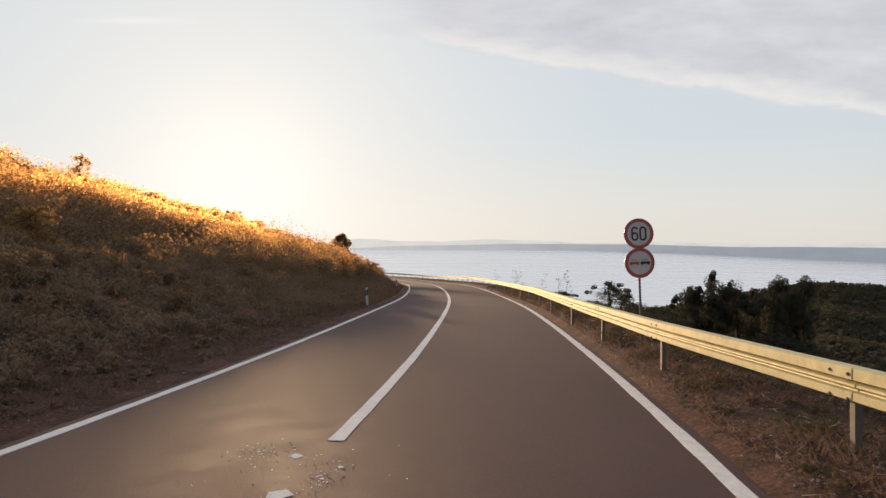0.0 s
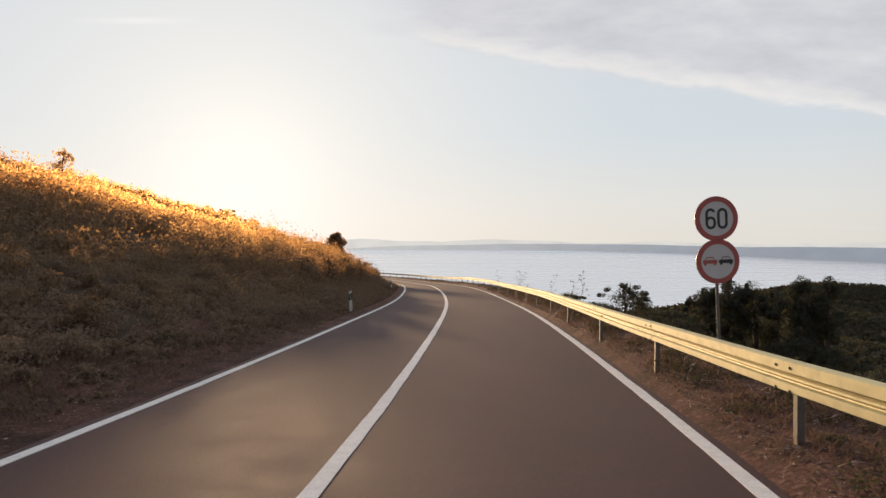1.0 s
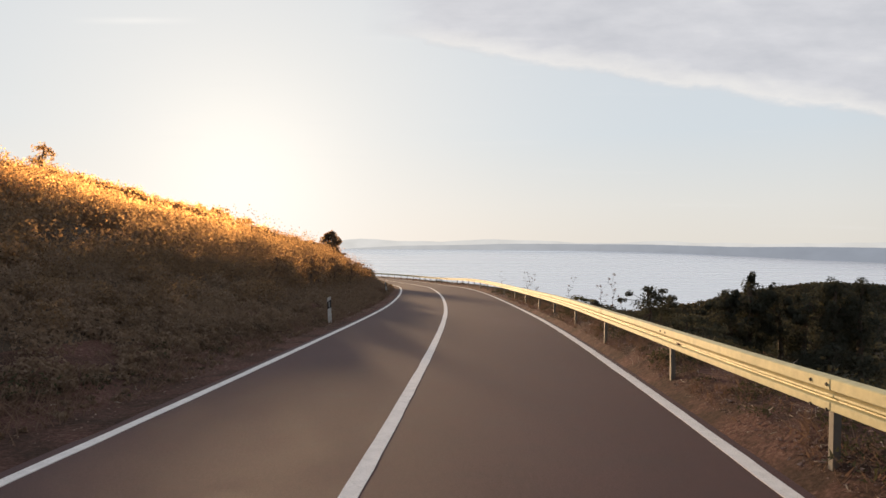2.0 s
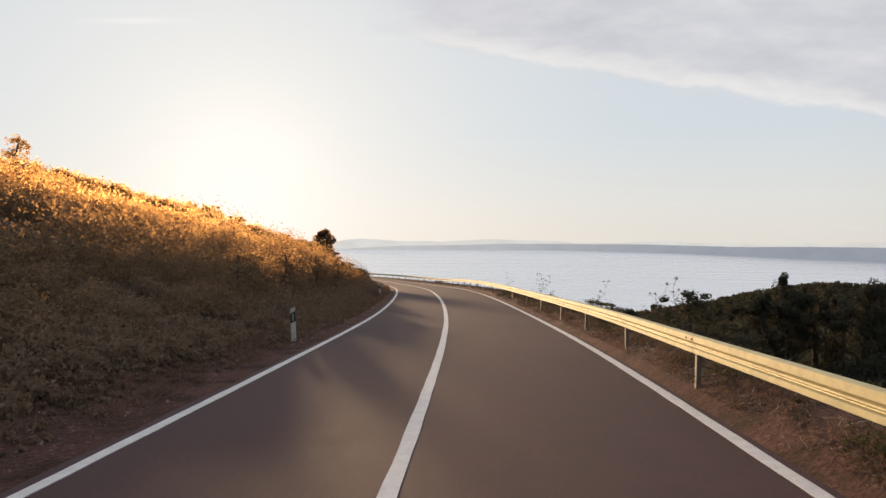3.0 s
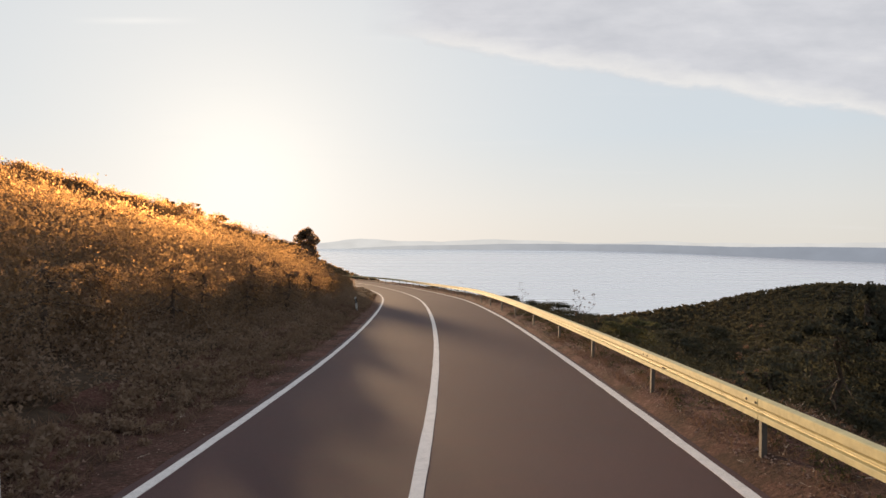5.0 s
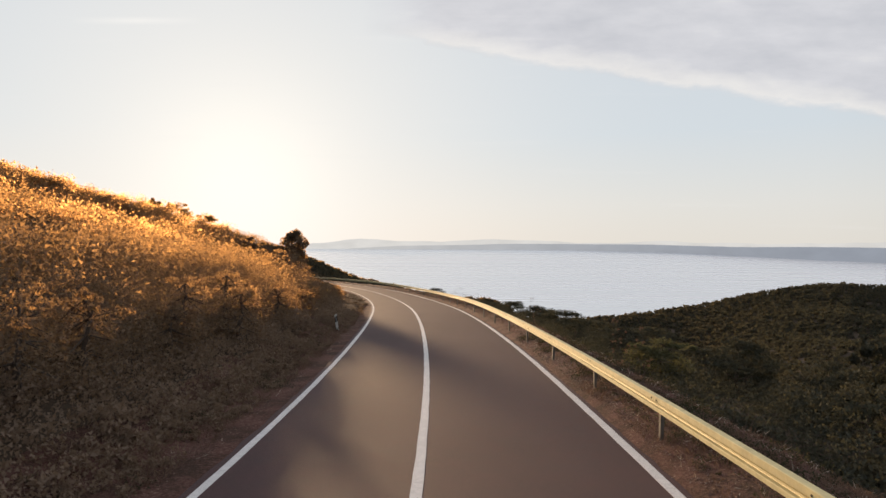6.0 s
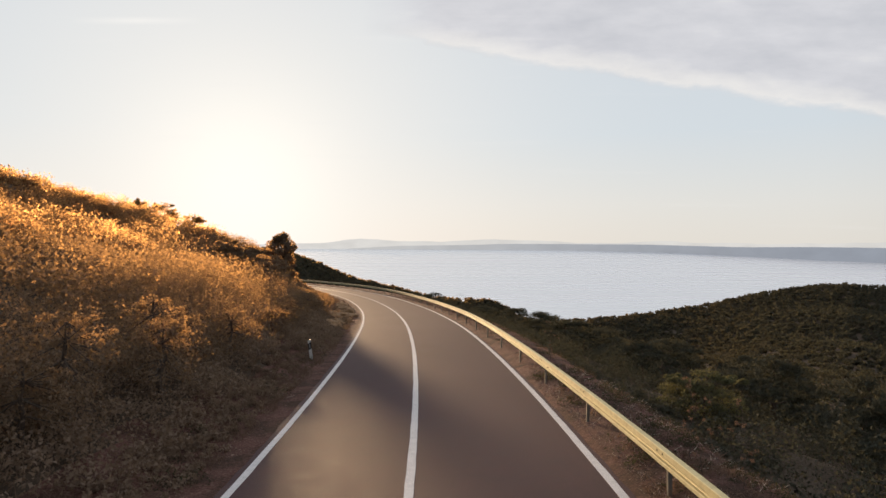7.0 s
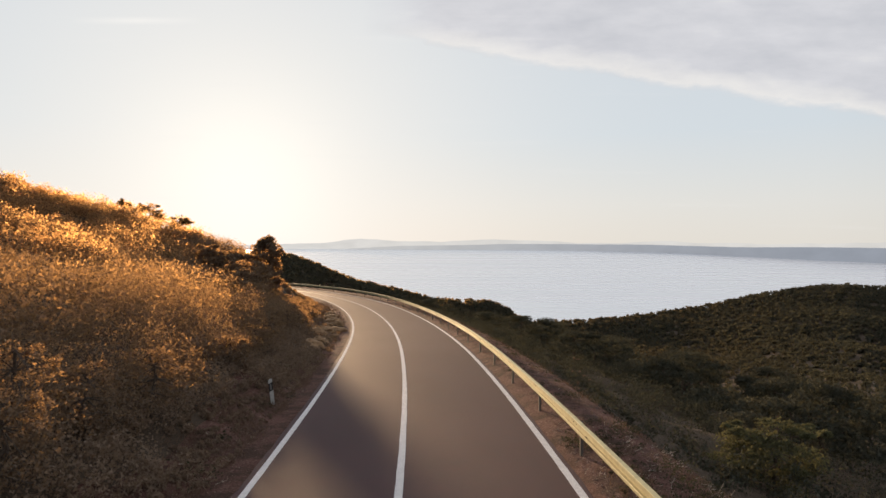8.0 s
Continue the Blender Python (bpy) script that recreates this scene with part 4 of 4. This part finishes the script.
# ------------------------------------------------------------------ verges: grass, stones, rock bank
def make_grass():
    tri = []
    for n, d0, d1, s0, s1, hh in ((80000, 3.4, 6.6, 2, 50, 0.085), (16000, 3.6, 6.6, 50, 130, 0.11), (30000, -5.3, -3.72, 0, 70, 0.15), (60000, -11.0, -4.2, 0, 95, 0.11),
                                  (12000, -6.2, -3.62, 60, 130, 0.12)):
        s, d, c = scatter(n, s0, s1, d0, d1)
        clump = wobble(s, d * 3, 2.3, 21) + 0.6 * wobble(s, d * 2, 0.8, 22)
        keep = clump > RNG.uniform(-0.7, 0.7, n)
        c, m = c[keep], int(keep.sum())
        a = RNG.uniform(0, 6.28, m)
        h = hh * RNG.uniform(0.4, 1.6, m)
        w = RNG.uniform(0.004, 0.010, m) * (1.5 if s1 > 100 else 1.0)
        lean = RNG.normal(size=(m, 2)) * 0.9 * h[:, None]
        side = np.stack([np.cos(a) * w, np.sin(a) * w, 0 * a], -1)
        tip = c + np.stack([lean[:, 0], lean[:, 1], h], -1)
        tri.append(np.stack([c - side, c + side, tip], 1))
    q = np.concatenate(tri).reshape(-1, 3)
    ob = raw("grass", q, np.arange(len(q)).reshape(-1, 3), GRASS)
    return tagged(ob, "dry brown grass along both verges", "grass", kind="stuff")


def stone_verts(rng, n, c, r):
    base = np.array([(1, 0, 0), (0, 1, 0), (-1, 0, 0), (0, -1, 0), (0, 0, 1), (0, 0, -1.0)])
    v = base[None] * r[:, None, None] * rng.uniform(0.55, 1.3, (n, 6, 1)) * np.array([1, 1, 0.7]) + rng.normal(size=(n, 6, 3)) * r[:, None, None] * 0.15
    v = v + c[:, None]
    f = np.array([(0, 1, 4), (1, 2, 4), (2, 3, 4), (3, 0, 4), (1, 0, 5), (2, 1, 5), (3, 2, 5), (0, 3, 5)])
    return v.reshape(-1, 3), (f[None] + (np.arange(n) * 6)[:, None, None]).reshape(-1, 3)


def make_gravel():
    cs, rs = [], []
    for n, d0, d1, s0, s1 in ((3600, 3.32, 5.6, 2, 60), (4600, 3.24, 3.62, 2, 60), (2600, -4.8, -3.30, 0, 70)):
        s, d, c = scatter(n, s0, s1, d0, d1)
        cs.append(c)
        rs.append(RNG.uniform(0.005, 0.019, n) * np.where(RNG.uniform(size=n) > 0.96, 2.2, 1.0))
    for s_, d_, ds, dd, n in ((7.93, MIDDLE - 0.55, 0.20, 0.14, 50), (7.25, MIDDLE + 0.20, 0.28, 0.10, 45), (7.6, MIDDLE - 0.10, 0.5, 0.4, 40)):
        x, y, z, nx, ny = along(s_ + RNG.normal(size=n) * ds)
        o = d_ + RNG.normal(size=n) * dd
        cs.append(np.stack([x + nx * o, y + ny * o, z + 0.002], -1))
        rs.append(RNG.uniform(0.003, 0.009, n))
    c, r = np.concatenate(cs), np.concatenate(rs)
    v, f = stone_verts(RNG, len(c), c, r)
    ob = raw("gravel", v, f, ROCK)
    return tagged(ob, "loose pale stones on the verges", "gravel", kind="stuff")


def make_twigs():
    """Thin pale stems lying and standing on the verges."""
    tri = []
    for n, d0, d1, s0, s1 in ((1700, 3.30, 6.2, 2, 60), (160, 3.6, 6.2, 60, 110), (160, -5.2, -3.6, 0, 70)):
        s, d, c = scatter(n, s0, s1, d0, d1)
        a = RNG.uniform(0, 6.28, n)
        ln = RNG.uniform(0.06, 0.30, n)
        up = RNG.uniform(0.02, 0.8, n) ** 2
        run = np.stack([np.cos(a) * ln, np.sin(a) * ln, up * ln], -1)
        side = np.stack([-np.sin(a), np.cos(a), 0.4 + 0 * a], -1) * 0.0065
        c = c + np.array([0, 0, 0.012])
        mid = c + run * 0.55 + RNG.normal(size=(n, 3)) * 0.015
        tip = c + run + RNG.normal(size=(n, 3)) * 0.02
        fork = mid + np.stack([np.cos(a + 0.7), np.sin(a + 0.7), 0.3 + 0 * a], -1) * (0.4 * ln)[:, None]
        tri += [np.stack([c - side, c + side, mid], 1), np.stack([mid - side, mid + side, tip], 1), np.stack([mid - side, mid + side, fork], 1)]
    q = np.concatenate(tri).reshape(-1, 3)
    ob = raw("twigs", q, np.arange(len(q)).reshape(-1, 3), STRAW)
    return tagged(ob, "pale dry twigs strewn over the verges", "twigs", kind="stuff")


make_grass()
make_gravel()
make_twigs()


# ------------------------------------------------------------------ rock bank in the bend
def make_rock(x, y, size, seed, squash):
    rng = np.random.RandomState(seed)
    bm = bmesh.new()
    bmesh.ops.create_icosphere(bm, subdivisions=3, radius=1.0)
    off = Vector(rng.uniform(-50, 50, 3))
    for v in bm.verts:
        p = v.co.copy()
        k = 1 + 0.38 * noise.noise(p * 1.3 + off) + 0.16 * noise.noise(p * 3.7 + off)
        q = p * k
        q.z = (round(q.z * 3.2) * 0.6 + q.z * 3.2 * 0.4) / 3.2
        v.co = Vector((q.x * size, q.y * size * 1.3, q.z * size * squash))
    ob = part("rock", bm, OCHRE)
    f = foot_at(x, y)
    ob.matrix_world = Matrix.Translation(f + Vector((0, 0, size * squash * 0.08))) @ pose(0, 0, 0, rng.uniform(-12, 12), rng.uniform(-12, 12), rng.uniform(0, 180))
    return tagged(ob, "rough ochre limestone rock in the road bank", "rock", "bank rocks", "thing")


for i in range(20):
    st = 77 + i * 1.5
    dd = -4.15 - 0.9 * random.random()
    p = spot(st, dd)
    make_rock(p.x, p.y, 0.22 + 0.38 * random.random(), 200 + i, 0.5 + 0.3 * random.random())


# ------------------------------------------------------------------ remains of the old dashed line, painted stone glints
def make_chips():
    rng = np.random.RandomState(4)
    bm = bmesh.new()
    # the last three groups are white flecks put in for glints of stones
    for c_s, c_d, wide, deep, n, big in ((7.85, MIDDLE - 0.21, 0.06, 0.05, 4, 0.055), (7.57, MIDDLE + 0.25, 0.05, 0.06, 5, 0.026), (6.85, MIDDLE - 0.02, 0.07, 0.05, 5, 0.09),
                                         (7.95, MIDDLE - 0.58, 0.13, 0.17, 46, 0.014), (7.25, MIDDLE + 0.18, 0.09, 0.26, 42, 0.018), (7.6, MIDDLE - 0.1, 0.45, 0.5, 22, 0.008)):
        for k in range(n):
            st, d = c_s + rng.normal() * deep * (k > 0), c_d + rng.normal() * wide * (k > 0)
            r = rng.uniform(0.003, 0.011) if k else big
            x, y, z, nx, ny = along(st)
            m = rng.randint(5, 8)
            vs = [bm.verts.new((float(x + nx * d) + r * rng.uniform(.5, 1.3) * math.cos(6.283 * j / m),
                                float(y + ny * d) + 1.4 * r * rng.uniform(.5, 1.3) * math.sin(6.283 * j / m), float(z) + 0.004)) for j in range(m)]
            bm.faces.new(vs)
    ob = part("marking_and_glints", bm, LINE)
    return tagged(ob, "flaked remains of an old white dash, with painted glints of loose stones", "road marking", kind="stuff")


make_chips()


# ------------------------------------------------------------------ low dry weeds and twigs on the verges
def make_weeds():
    quads = []
    for n, d0, d1, s0, s1 in ((760, 3.65, 6.6, 2, 60), (200, 3.75, 6.6, 60, 120), (260, -5.4, -3.75, 0, 70), (160, -5.6, -3.75, 70, 130)):
        s, d, c = scatter(n, s0, s1, d0, d1)
        r = RNG.uniform(0.05, 0.30, n) ** 1.15
        rad = np.stack([r * 1.3, r * 1.3, r * 0.7], -1)
        quads.append(leaf_cloud(c, rad, np.full(n, 64), 0.12 * r + 0.016, RNG, 5, 0.22))
    ob = leaf_object("weeds", np.concatenate(quads), GRASS)
    tagged(ob, "low withered weeds on the stony verge", "weeds", kind="stuff")
    quads = []
    for n, d0, d1, s0, s1 in ((560, 3.6, 5.4, 2, 60), (150, 3.8, 6.4, 60, 120), (150, -5.2, -3.9, 0, 100)):
        s, d, c = scatter(n, s0, s1, d0, d1)
        r = RNG.uniform(0.10, 0.50, n) * np.clip(0.75 + 0.5 * wobble(s, d * 2, 3.0, 44), 0.25, 1.2)
        rad = np.stack([r * 1.4, r * 1.4, r * 0.65], -1)
        quads.append(leaf_cloud(c, rad, np.full(n, 120), 0.055 * r + 0.015, RNG, 6, 0.4))
    ob = leaf_object("low_tufts", np.concatenate(quads), TUFT)
    return tagged(ob, "dark green tufts scattered over the verges", "tufts", kind="stuff")


make_weeds()
